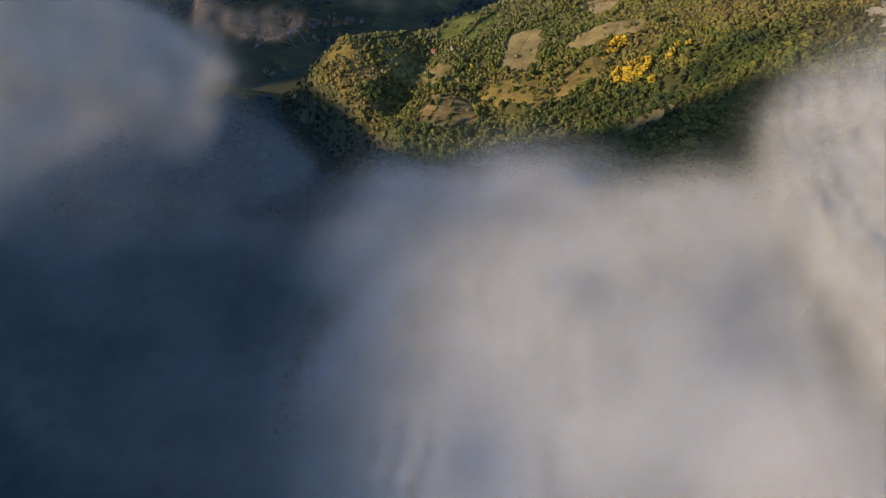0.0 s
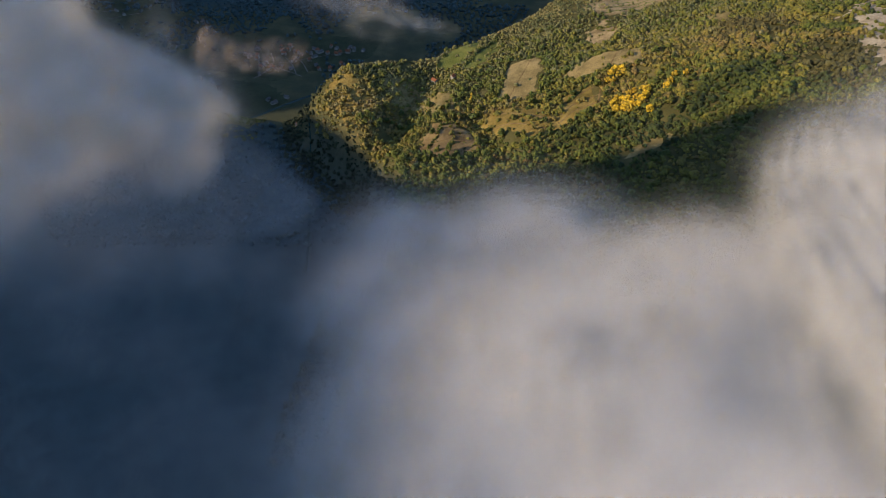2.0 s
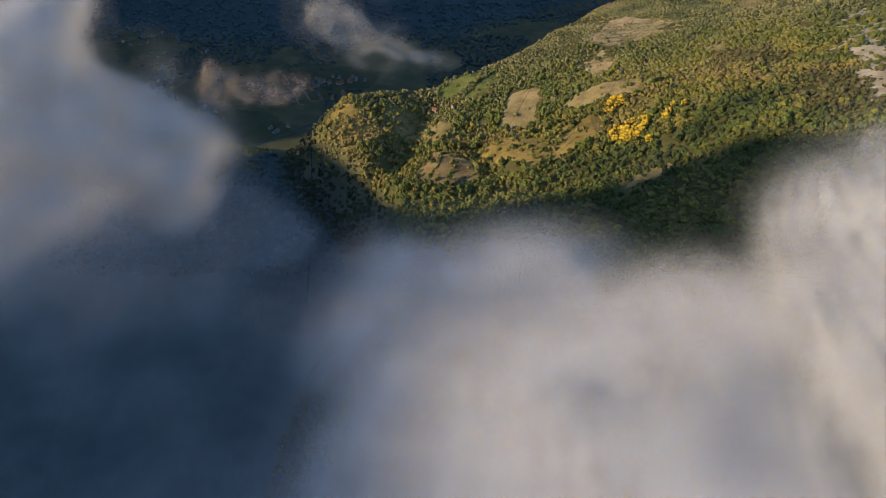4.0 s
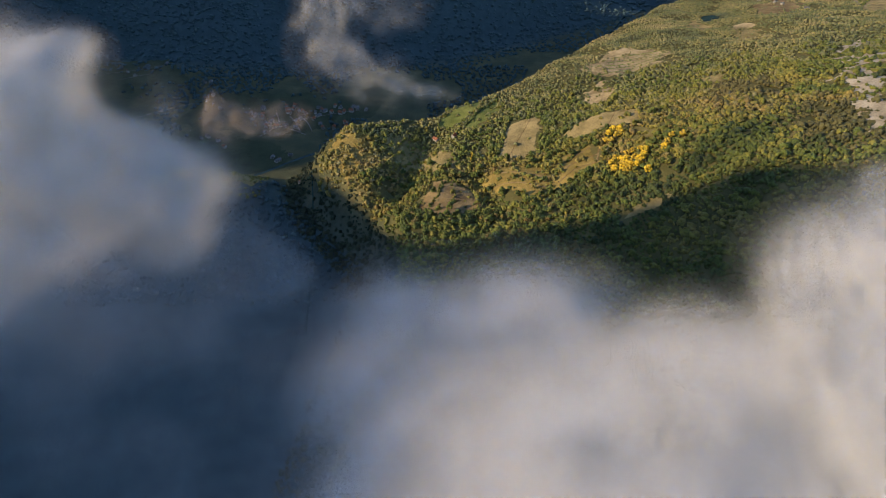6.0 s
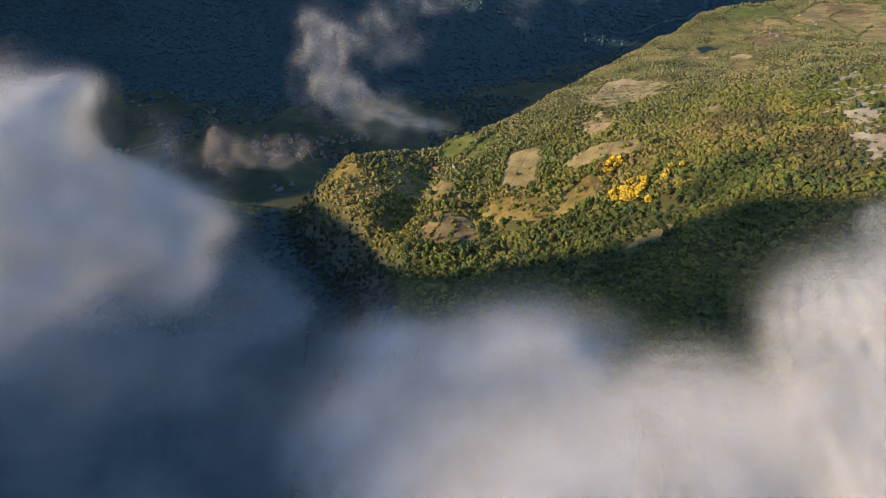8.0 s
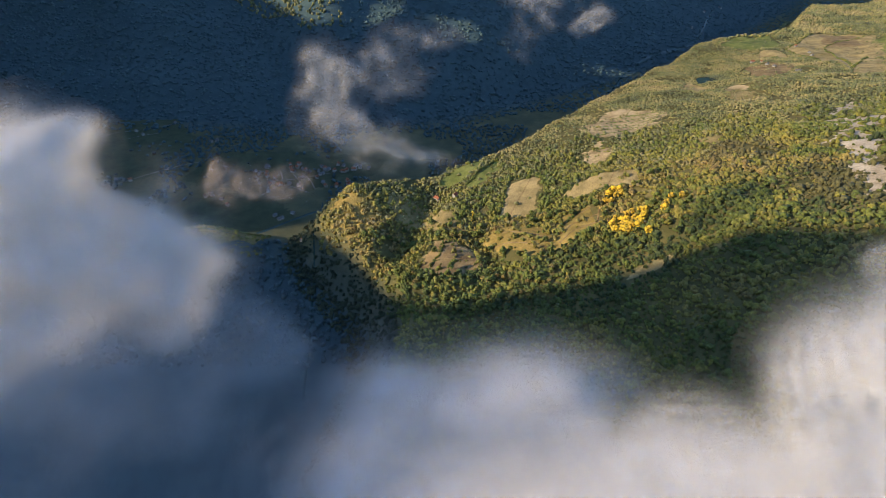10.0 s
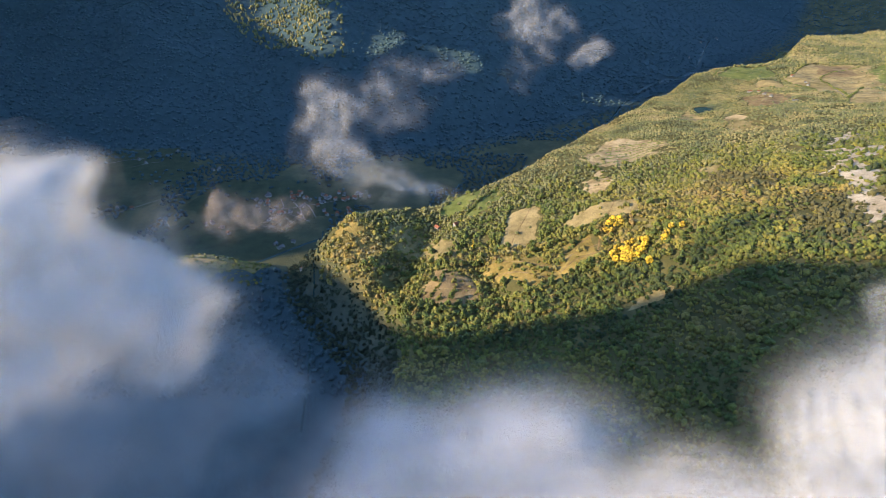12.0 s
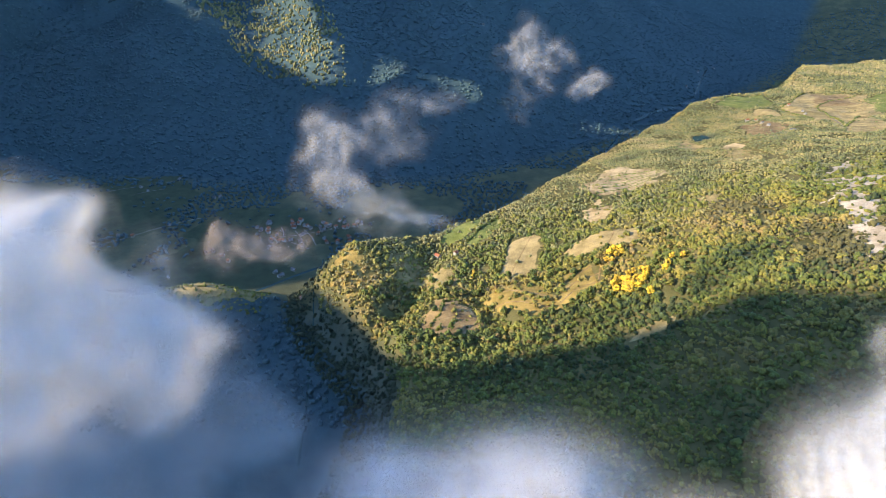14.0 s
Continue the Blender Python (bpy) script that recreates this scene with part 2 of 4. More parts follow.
YS = np.unique(np.concatenate([np.arange(-3000, 300, 90), np.arange(300, 2300, 10), np.arange(2300, 5300, 50)])).astype(float)
GX, GY = np.meshgrid(XS, YS)
GZ = ground_z(GX, GY)


def drape(x, y):
    """Height of the ground sheet's own faces."""
    x, y = np.asarray(x, float), np.asarray(y, float)
    i = np.clip(np.searchsorted(XS, x) - 1, 0, len(XS) - 2)
    j = np.clip(np.searchsorted(YS, y) - 1, 0, len(YS) - 2)
    u, v = (x - XS[i]) / (XS[i + 1] - XS[i]), (y - YS[j]) / (YS[j + 1] - YS[j])
    return (GZ[j, i] * (1 - u) + GZ[j, i + 1] * u) * (1 - v) + (GZ[j + 1, i] * (1 - u) + GZ[j + 1, i + 1] * u) * v


def ground_sheet():
    gx = GX
    v = np.stack([GX, GY, GZ], -1).reshape(-1, 3)
    # share of the painted haze and shade tint beyond the rim
    tint_share = (np.maximum(smooth(-30, -60, rim_distance(GX, GY)), 0.5 * smooth(0, -25, rim_distance(GX, GY)) * smooth(140, -20, GX)) * np.maximum(0.25 + 0.75 * smooth(-40, 40, GY - foot_line(GX)), 1 - smooth(780, 880, GY + 40 * value_noise(GX, GY, 60, 55)))).ravel()
    i = np.arange(len(v)).reshape(gx.shape)
    f = np.stack([i[:-1, :-1], i[:-1, 1:], i[1:, 1:], i[1:, :-1]], -1).reshape(-1, 4)
    return tagged(mesh_object("ground", v, f, GROUND, values={"haze_shade_tint": tint_share}, smooth_shade=True),
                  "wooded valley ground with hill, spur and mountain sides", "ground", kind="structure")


ground_sheet()


# ---- clouds ----
TILT = np.array(Matrix.Rotation(0.7, 3, "X") @ Matrix.Rotation(0.9, 3, "Z") @ Matrix.Rotation(0.5, 3, "Y"))


def noise3(p, size, seed):
    """Smooth 3D noise in -1..1 for an array of points."""
    q = (p @ TILT) / size
    i = np.floor(q).astype(np.int64)
    f = q - i
    f = f * f * (3 - 2 * f)
    total = 0
    for dx in (0, 1):
        for dy in (0, 1):
            for dz in (0, 1):
                w = (f[..., 0] if dx else 1 - f[..., 0]) * (f[..., 1] if dy else 1 - f[..., 1]) * (f[..., 2] if dz else 1 - f[..., 2])
                total = total + w * lattice(i[..., 0] + dx, i[..., 1] + dy + 7919 * (i[..., 2] + dz), seed)
    return 2 * total - 1


def surface_net(field, level, origin, step):
    """The surface where the field on a grid crosses a level: one vertex in each crossed cell, a quad for each crossed edge."""
    inside = field > level
    nx, ny, nz = field.shape
    cells = (nx - 1, ny - 1, nz - 1)
    pos, count = np.zeros((*cells, 3)), np.zeros(cells)
    cut = lambda a, d: a[tuple(slice(o, o + c) for o, c in zip(d, cells))]
    for axis in range(3):
        others = [k for k in range(3) if k != axis]
        for o1 in (0, 1):
            for o2 in (0, 1):
                a = [0, 0, 0]
                a[others[0]], a[others[1]] = o1, o2
                b = list(a)
                b[axis] = 1
                fa, fb = cut(field, a), cut(field, b)
                hit = (fa > level) != (fb > level)
                t = np.where(hit, (level - fa) / np.where(hit, fb - fa, 1), 0)
                for k in range(3):
                    pos[..., k] += np.where(hit, (t if k == axis else a[k]), 0)
                count += hit
    used = count > 0
    index = np.full(cells, -1)
    index[used] = np.arange(used.sum())
    ijk = np.stack(np.nonzero(used), -1)
    verts = origin + (ijk + pos[used] / count[used][:, None]) * step
    quads = []
    for axis in range(3):
        u, v = [k for k in range(3) if k != axis]
        lo = [slice(1, n - 1) for n in (nx, ny, nz)]
        lo[axis] = slice(0, (nx, ny, nz)[axis] - 1)
        hi = list(lo)
        hi[axis] = slice(1, (nx, ny, nz)[axis])
        cross = inside[tuple(lo)] != inside[tuple(hi)]
        at = np.stack(np.nonzero(cross), -1) + [s.start for s in lo]
        du, dv = np.eye(3, dtype=int)[u], np.eye(3, dtype=int)[v]
        q = np.stack([index[tuple((at - o).T)] for o in (du + dv, dv, 0 * du, du)], -1)
        quads.append(q)
    return verts, np.concatenate(quads)


def relaxed(v, q, rounds=4):
    """Vertices drawn towards the mean of their neighbours, to round off the grid's steps."""
    if not len(q):
        return v
    a, b = np.concatenate([q, q]).ravel(), np.concatenate([np.roll(q, 1, 1), np.roll(q, -1, 1)]).ravel()
    n = np.maximum(np.bincount(a, minlength=len(v)), 1)
    for _ in range(rounds):
        v = 0.4 * v + 0.6 * np.stack([np.bincount(a, v[b, k], len(v)) / n for k in range(3)], -1)
    return v


def cloud(name, puffs, step, levels, rough, mat, seed, label, category="cloud", halo=0.04):
    """A bank of cloud: the puffs (x, y, z, radius, flatness, thickness) melt together, billow by noise, and thicken inwards in nested veils."""
    puffs = np.array([(*p, 1.0)[:6] for p in puffs], float)
    lo = (puffs[:, :3] - 1.8 * puffs[:, 3:4]).min(0)
    hi = (puffs[:, :3] + 1.8 * puffs[:, 3:4]).max(0)
    n = np.ceil((hi - lo) / step).astype(int) + 1
    grid = lo + np.stack(np.meshgrid(*[np.arange(k) for k in n], indexing="ij"), -1) * step
    big = float(np.median(puffs[:, 3]))
    warp = np.stack([noise3(grid, big * 0.8, seed + k) for k in range(3)], -1) * big * 0.28
    q = grid + warp
    f = np.zeros(grid.shape[:3])
    for x, y, z, r, flat, weight in puffs:
        d = (q - (x, y, z)) / (r, r, r * flat)
        d = (d * d).sum(-1)
        f += weight * (np.exp(-1.8 * d) + halo * np.exp(-0.75 * d))
    f = np.minimum(f, 1.3)
    for k, w in ((0.9, 0.5), (0.45, 0.42), (0.22, 0.10)):
        if big * k < 2.2 * step:
            continue
        f = f + rough * w * noise3(grid, big * k, seed + 20 + int(100 * k)) * np.minimum(1, 3 * f)
    for axis in range(3):
        for end in (0, -1):
            edge = [slice(None)] * 3
            edge[axis] = end
            f[tuple(edge)] = 0
    top = tagged(new(name), label, category)
    half = len(levels) // 2
    for piece, chosen in (("fringe", range(half)), ("core", range(half, len(levels)))):
        vs, fs, veil, base = [], [], [], 0
        for k in chosen:
            v, q = surface_net(f, levels[k], lo, step)
            v = relaxed(v, q, 7)
            vs.append(v), fs.append(q + base), veil.append(np.full(len(v), 0.08 + 0.92 * (k / (len(levels) - 1)) ** 1.6))
            base += len(v)
        if base:
            mesh_object(piece, np.concatenate(vs), np.concatenate(fs), mat, top, values={"veil": np.concatenate(veil)}, smooth_shade=True)
    return top


# ---- fields, tracks and water ----
STUBBLE = field_material("dry_stubble", (0.17, 0.14, 0.065), (0.40, 0.315, 0.15))
GOLDEN = field_material("golden_dry_grass", (0.13, 0.105, 0.032), (0.34, 0.25, 0.080))
BARE = field_material("bare_brown_soil", (0.12, 0.085, 0.045), (0.30, 0.22, 0.11))
MEADOW = field_material("green_meadow", (0.085, 0.115, 0.030), (0.20, 0.22, 0.065))
DRY = field_material("pale_dry_grass", (0.14, 0.12, 0.05), (0.30, 0.24, 0.11))
TERRACE = field_material("pale_terrace_soil", (0.16, 0.125, 0.065), (0.46, 0.365, 0.22))
SCREE = field_material("pale_limestone_scree", (0.20, 0.165, 0.11), (0.50, 0.44, 0.35))
GRAVEL = field_material("pale_gravel", (0.12, 0.115, 0.105), (0.24, 0.23, 0.21))
# valley grass darkened in its colour to deepen the shade there
PASTURE = field_material("shade_dark_pasture", (0.040, 0.052, 0.030), (0.075, 0.088, 0.048))
WET = material("river_water", 0.12)[0]
WET.node_tree.nodes["Principled BSDF"].inputs["Base Color"].default_value = (0.03, 0.06, 0.06, 1)
bump(WET.node_tree, WET.node_tree.nodes["Principled BSDF"], noise_at(WET.node_tree, 0.4, 4), 0.15)


def poly_distance(poly, x, y):
    """Metres inside a closed outline (negative outside)."""
    best, inside = np.full(x.shape, 1e9), np.zeros(x.shape, bool)
    for (ax, ay), (bx, by) in zip(poly, poly[1:] + poly[:1]):
        dx, dy = bx - ax, by - ay
        t = np.clip(((x - ax) * dx + (y - ay) * dy) / (dx * dx + dy * dy + 1e-9), 0, 1)
        best = np.minimum(best, np.hypot(x - ax - t * dx, y - ay - t * dy))
        if ay != by:
            inside ^= ((ay > y) != (by > y)) & (x < ax + (y - ay) * dx / dy)
    return np.where(inside, best, -best)


CLEARINGS = []


def field(name, label, poly, mat, step=3.0, ragged=8.0, lift=0.35, trees=0.04):
    """Open ground draped on the sheet, with an uneven edge; trees: the share of trees that still stand on it."""
    p = np.array(poly, float)
    xs = np.arange(p[:, 0].min() - 10, p[:, 0].max() + 10, step)
    ys = np.arange(p[:, 1].min() - 10, p[:, 1].max() + 10, step)
    gx, gy = np.meshgrid(xs, ys)
    d = poly_distance(poly, gx, gy) + ragged * value_noise(gx, gy, 21, 31) + 0.6 * ragged * value_noise(gx, gy, 8, 32)
    z = drape(gx, gy) + np.clip(d, -1, 1) * lift
    i = np.arange(gx.size).reshape(gx.shape)
    f = np.stack([i[:-1, :-1], i[:-1, 1:], i[1:, 1:], i[1:, :-1]], -1).reshape(-1, 4)
    keep = (d.ravel()[f] > -1.0).any(1)
    f = f[keep]
    used = np.unique(f)
    back = np.zeros(gx.size, int)
    back[used] = np.arange(len(used))
    v = np.stack([gx, gy, z], -1).reshape(-1, 3)[used]
    CLEARINGS.append((poly, trees))
    return tagged(mesh_object(name, v, back[f], mat, smooth_shade=True), label, "field", kind="structure")


field("meadow", "green mown meadow on the hill's far rim", [(-9, 927), (-2, 946), (26, 972), (64, 995), (59, 964), (30, 926), (5, 918)], MEADOW)
field("meadow", "strip of green pasture between hedges", [(34, 905), (62, 950), (92, 985), (104, 965), (70, 905), (48, 890)], MEADOW, trees=0.25)
field("stubble_field", "pale tan stubble field with wheel tracks", [(81, 790), (106, 886), (151, 893), (156, 850), (134, 780), (100, 777)], STUBBLE)
field("stubble_field", "long pale tan stubble field on the slope", [(178, 809), (199, 816), (240, 833), (281, 814), (276, 770), (243, 763), (225, 775), (183, 774)], STUBBLE)
field("terraced_field", "orange-tan terraced field beside yellow trees", [(147, 687), (167, 742), (203, 748), (216, 726), (205, 685), (182, 672), (156, 658)], GOLDEN, trees=0.06)
field("dry_grassland", "golden dry grass clearing with scattered bushes", [(54, 727), (75, 757), (115, 738), (151, 688), (150, 652), (116, 646), (86, 676), (60, 690)], GOLDEN, ragged=8, trees=0.26)
field("bare_clearing", "brown bare clearing on the spur", [(-15, 735), (9, 734), (42, 694), (42, 655), (8, 633), (-32, 639), (-37, 689)], BARE, ragged=10, trees=0.16)
field("rocky_field", "pale terraced dry fields near the rim", [(264, 1074), (321, 1144), (358, 1157), (438, 1089), (372, 1024), (314, 995), (266, 1002)], TERRACE, ragged=14, trees=0.18)
field("ploughed_field", "pinkish ploughed field among trees", [(514, 1299), (585, 1419), (590, 1321), (537, 1240)], STUBBLE)
field("meadow", "broad green meadow at the plateau's rim", [(831, 1839), (928, 1975), (1056, 1990), (1028, 1830), (912, 1790)], MEADOW)
field("stubble_field", "large tan field round the farmsteads", [(975, 1560), (1010, 1800), (1210, 2010), (1350, 1920), (1190, 1610), (960, 1420)], STUBBLE, trees=0.02)
field("stubble_field", "pale tan field below the lane", [(929, 1373), (1102, 1562), (1074, 1434), (984, 1307), (897, 1285)], STUBBLE)
field("dry_grassland", "narrow dry clearing in the woods", [(584, 1216), (634, 1272), (623, 1138), (587, 1095), (562, 1137)], DRY, trees=0.2)
field("stubble_field", "brown field beside the farm", [(766, 1527), (869, 1614), (871, 1471), (775, 1367), (727, 1406)], BARE, trees=0.08)
field("ploughed_field", "reddish ploughed field above the farm", [(1130, 1800), (1210, 1990), (1300, 1940), (1230, 1780)], BARE, ragged=5, lift=0.7, trees=0.02)
field("dry_grassland", "pale dry pasture beside the farm houses", [(985, 1600), (1020, 1720), (1090, 1740), (1060, 1600)], DRY, ragged=6, lift=0.7, trees=0.05)
field("stubble_field", "small tan field at the wood's edge", [(880, 1690), (930, 1780), (1000, 1770), (960, 1680)], STUBBLE, ragged=7, trees=0.06)
field("dry_grassland", "dry strip of grass in the woods", [(360, 860), (400, 900), (440, 890), (400, 850)], DRY, ragged=9, trees=0.3)
field("meadow", "pale green meadow beyond the lane", [(1300, 1860), (1480, 1960), (1300, 1640), (1175, 1620)], MEADOW)
field("limestone_scree", "white limestone scree in a scrubby slope", [(641, 963), (722, 1032), (733, 1006), (658, 933), (627, 933)], SCREE, ragged=13, trees=0.2)
field("limestone_scree", "broad band of white limestone scree", [(593, 893), (643, 909), (660, 850), (635, 800), (599, 773), (563, 791), (548, 824)], SCREE, ragged=15, trees=0.3)
field("limestone_scree", "steep white limestone scree running downhill", [(533, 789), (566, 790), (566, 731), (496, 631), (466, 608), (478, 651), (508, 710), (512, 751)], SCREE, ragged=14, trees=0.26)
field("limestone_scree", "narrow tongue of white scree among shrubs", [(466, 608), (496, 631), (490, 602), (466, 560), (450, 575)], SCREE, ragged=10, trees=0.15)
field("limestone_scree", "patch of pale scree high on the slope", [(660, 860), (700, 880), (720, 860), (690, 815), (655, 800)], SCREE, ragged=12, trees=0.2)
field("rocky_field", "pale dry field on the hill's shoulder", [(234, 960), (273, 986), (290, 960), (266, 890), (235, 902)], TERRACE, ragged=11, trees=0.14)
field("rocky_field", "small pale clearing beside the pond", [(621, 1291), (643, 1290), (645, 1240), (625, 1215), (600, 1250)], TERRACE, ragged=6, trees=0.06)
field("hollow_pasture", "shaded grassy hollow between spur and hill", [(-95, 868), (-60, 872), (-12, 842), (30, 790), (36, 760), (0, 752), (-40, 790), (-80, 815)], DRY, ragged=10, trees=0.55)
field("dry_grassland", "golden grass on the spur's end with shrubs", [(-165, 875), (-136, 855), (-109, 828), (-102, 760), (-112, 712), (-137, 741), (-164, 792), (-174, 841)], GOLDEN, ragged=12, trees=0.75)
field("dry_grassland", "grassy strip at the wood's lower edge", [(199, 560), (219, 573), (253, 572), (243, 556), (221, 556), (200, 543)], DRY, trees=0.08)
field("dry_grassland", "sunlit grassy bank on the valley floor", [(-500, 815), (-440, 836), (-343, 860), (-300, 850), (-320, 826), (-409, 812)], DRY, ragged=10, trees=0.6)
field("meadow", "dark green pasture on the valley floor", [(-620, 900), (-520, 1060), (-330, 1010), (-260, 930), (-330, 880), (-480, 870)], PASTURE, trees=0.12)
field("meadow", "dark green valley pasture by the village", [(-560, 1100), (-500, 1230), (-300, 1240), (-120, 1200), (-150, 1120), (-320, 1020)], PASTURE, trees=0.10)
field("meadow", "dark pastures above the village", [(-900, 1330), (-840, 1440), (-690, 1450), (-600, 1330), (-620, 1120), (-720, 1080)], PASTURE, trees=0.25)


def ribbon(name, label, line, width, mat, lift=0.6, category="road"):
    """A lane or river that follows a smooth line over the ground."""
    p = np.array(line, float)
    t = np.linspace(0, len(p) - 1, 8 * (len(p) - 1) + 1)
    c = np.stack([np.interp(t, range(len(p)), p[:, k]) for k in (0, 1)], -1)
    for _ in range(4):
        c[1:-1] = (c[:-2] + 2 * c[1:-1] + c[2:]) / 4
    d = np.gradient(c, axis=0)
    nrm = np.stack([-d[:, 1], d[:, 0]], -1) / np.linalg.norm(d, axis=1)[:, None]
    rows = [c + nrm * width * o for o in (-0.5, -0.17, 0.17, 0.5)]
    v = np.stack(rows, 1)
    z = drape(v[..., 0], v[..., 1]) + np.array([0.1, lift, lift, 0.1])
    v = np.concatenate([v, z[..., None]], -1).reshape(-1, 3)
    i = np.arange(len(v)).reshape(-1, 4)
    f = np.stack([i[:-1, :-1], i[:-1, 1:], i[1:, 1:], i[1:, :-1]], -1).reshape(-1, 4)
    return tagged(mesh_object(name, v, f, mat, smooth_shade=True), label, category, kind="structure")


for line in ([(-690, 1070), (-668, 1086), (-625, 1132), (-576, 1174), (-540, 1190)], [(-830, 1340), (-804, 1365), (-750, 1382), (-688, 1424)],
             [(-760, 1322), (-735, 1345), (-700, 1362)], [(-360, 1030), (-340, 1062), (-335, 1100), (-350, 1135)], [(-335, 1080), (-303, 1062), (-270, 1040)],
             [(-318, 1120), (-296, 1085), (-283, 1050)], [(-300, 1125), (-276, 1092), (-262, 1058)], [(-350, 1090), (-310, 1098), (-262, 1120), (-180, 1152)]):
    ribbon("road", "pale narrow village road", line, 3.2, GRAVEL)
ribbon("track", "wheel track across the stubble", [(95, 778), (112, 820), (130, 862), (142, 890)], 2.2, BARE)
ribbon("track", "sandy track past the yellow trees", [(196, 672), (206, 700), (214, 730), (236, 780), (258, 826)], 2.6, BARE)
ribbon("road", "pale lane between the farm fields", [(1110, 1760), (1070, 1660), (1042, 1596), (982, 1478), (935, 1360)], 4.0, GRAVEL)
ribbon("stream", "narrow stream in the shaded valley", [(-236, 1000), (-222, 900), (-212, 800), (-196, 700), (-180, 600), (-168, 500)], 2.6, WET, 0.6, "river")
ribbon("river", "shaded river below the hill's rim", [(-330, 880), (-250, 960), (-120, 1040), (20, 1100), (120, 1190), (240, 1340), (350, 1490), (470, 1660), (560, 1850), (700, 2020), (900, 2180), (1080, 2520)], 7, WET, 0.8, "river")
for k in range(5):
    ribbon("terrace_bank", "dark grassy bank between pale terraces", [(268 + 13 * k, 1006 + 27 * k), (318 + 12 * k, 1016 + 24 * k), (362 + 10 * k, 1034 + 20 * k), (392 + 8 * k, 1056 + 15 * k)], 3.4, MEADOW, 0.9, "bank")
for line in ([(150, 668), (172, 690), (208, 700)], [(156, 690), (176, 714), (212, 722)], [(164, 716), (184, 734), (206, 742)], [(66, 700), (100, 690), (138, 662)], [(70, 735), (104, 716), (142, 688)], [(-24, 700), (4, 712), (30, 700)], [(-28, 668), (4, 676), (38, 672)]):
    ribbon("terrace_bank", "brown grassy bank stepping down the dry field", line, 2.6, BARE, 0.9, "bank")
field("pond", "dark still pond in a hollow among trees", [(588, 1370), (610, 1440), (642, 1438), (640, 1368)], WET, ragged=6, lift=0.5, trees=0.0)


# ---- woods ----
def icosphere(sub):
    bm = bmesh.new()
    bmesh.ops.create_icosphere(bm, subdivisions=sub, radius=1)
    v = np.array([x.co for x in bm.verts])
    f = np.array([[w.index for w in x.verts] for x in bm.faces])
    bm.free()
    return v, f


ICO = {k: icosphere(k) for k in (1, 2)}


def lump(rng, sub, rough):
    """A leafy clump: a sphere with an uneven skin."""
    v, f = ICO[sub]
    n = noise3(v + rng.uniform(0, 50, 3), 0.55, 3) * rough + rng.uniform(-0.12, 0.12, len(v)) * rough * 2
    return v * (1 + n)[:, None], f


def crown(rng, lobes, sub=1, spread=0.55, tall=0.85):
    """A crown one unit wide in radius, from overlapping clumps; it stands on z = 0."""
    vs, fs, base = [], [], 0
    for k in range(lobes):
        v, f = lump(rng, sub if k == 0 else 1, 0.5)
        v = v * rng.uniform(0.82, 1.18, 3)
        if lobes > 1:
            a, r = 2.4 * k + rng.uniform(-0.4, 0.4), spread * math.sqrt((k + 0.3) / lobes)
            size = rng.uniform(0.30, 0.58) if k else 0.66
            v = v * size + (r * math.cos(a), r * math.sin(a), rng.uniform(-0.25, 0.45) * (1 - r))
        vs.append(v), fs.append(f + base)
        base += len(v)
    v = np.concatenate(vs)
    v[:, 2] = v[:, 2] * tall
    v[:, 2] -= v[:, 2].min()
    return v, np.concatenate(fs)


def scatter(rng, x0, x1, y0, y1, gap):
    gx, gy = np.meshgrid(np.arange(x0, x1, gap), np.arange(y0, y1, gap))
    x = gx.ravel() + rng.uniform(-0.48, 0.48, gx.size) * gap
    y = gy.ravel() + rng.uniform(-0.48, 0.48, gx.size) * gap
    return x, y


def clear_of_fields(rng, x, y):
    keep = np.ones(len(x), bool)
    for poly, share in CLEARINGS:
        inside = poly_distance(poly, x, y) + 3 * value_noise(x, y, 15, 33) > 0
        keep &= ~(inside & (rng.random(len(x)) > share))
    return keep


def in_sight(x, y):
    return np.abs(x) < 0.80 * y + 60


def woods(name, label, rng, x, y, radius, tall, hue, templates, mat, sink=0.25):
    """Many trees as one mesh; hue: a value for each tree."""
    pick = rng.integers(0, len(templates), len(x))
    turn, z = rng.uniform(0, 6.28, len(x)), drape(x, y)
    vs, fs, hs, base = [], [], [], 0
    for k, (tv, tf) in enumerate(templates):
        at = np.nonzero(pick == k)[0]
        c, s = np.cos(turn[at])[:, None], np.sin(turn[at])[:, None]
        r = radius[at][:, None]
        px = (tv[:, 0] * c - tv[:, 1] * s) * r + x[at][:, None]
        py = (tv[:, 0] * s + tv[:, 1] * c) * r + y[at][:, None]
        pz = tv[:, 2] * r * tall[at][:, None] + (z[at] - sink * radius[at])[:, None]
        vs.append(np.stack([px, py, pz], -1).reshape(-1, 3))
        fs.append((tf[None] + (np.arange(len(at)) * len(tv))[:, None, None] + base).reshape(-1, 3))
        hs.append(np.repeat(hue[at], len(tv)))
        base += len(at) * len(tv)
    return tagged(mesh_object(name, np.concatenate(vs), np.concatenate(fs), mat, values={"hue": np.concatenate(hs)}), label, "forest", kind="stuff")


def autumn(rng, x, y, base=0.42):
    h = base + 0.24 * value_noise(x, y, 95, 43) + 0.24 * value_noise(x, y, 40, 41) + 0.10 * value_noise(x, y, 16, 42) + rng.normal(0, 0.10, len(x))
    return np.clip(h, 0.02, 0.92)


rng = np.random.default_rng(4)
NEAR = [crown(rng, 6, spread=0.85) for _ in range(8)]
MID = [crown(rng, 3, spread=0.75) for _ in range(8)]
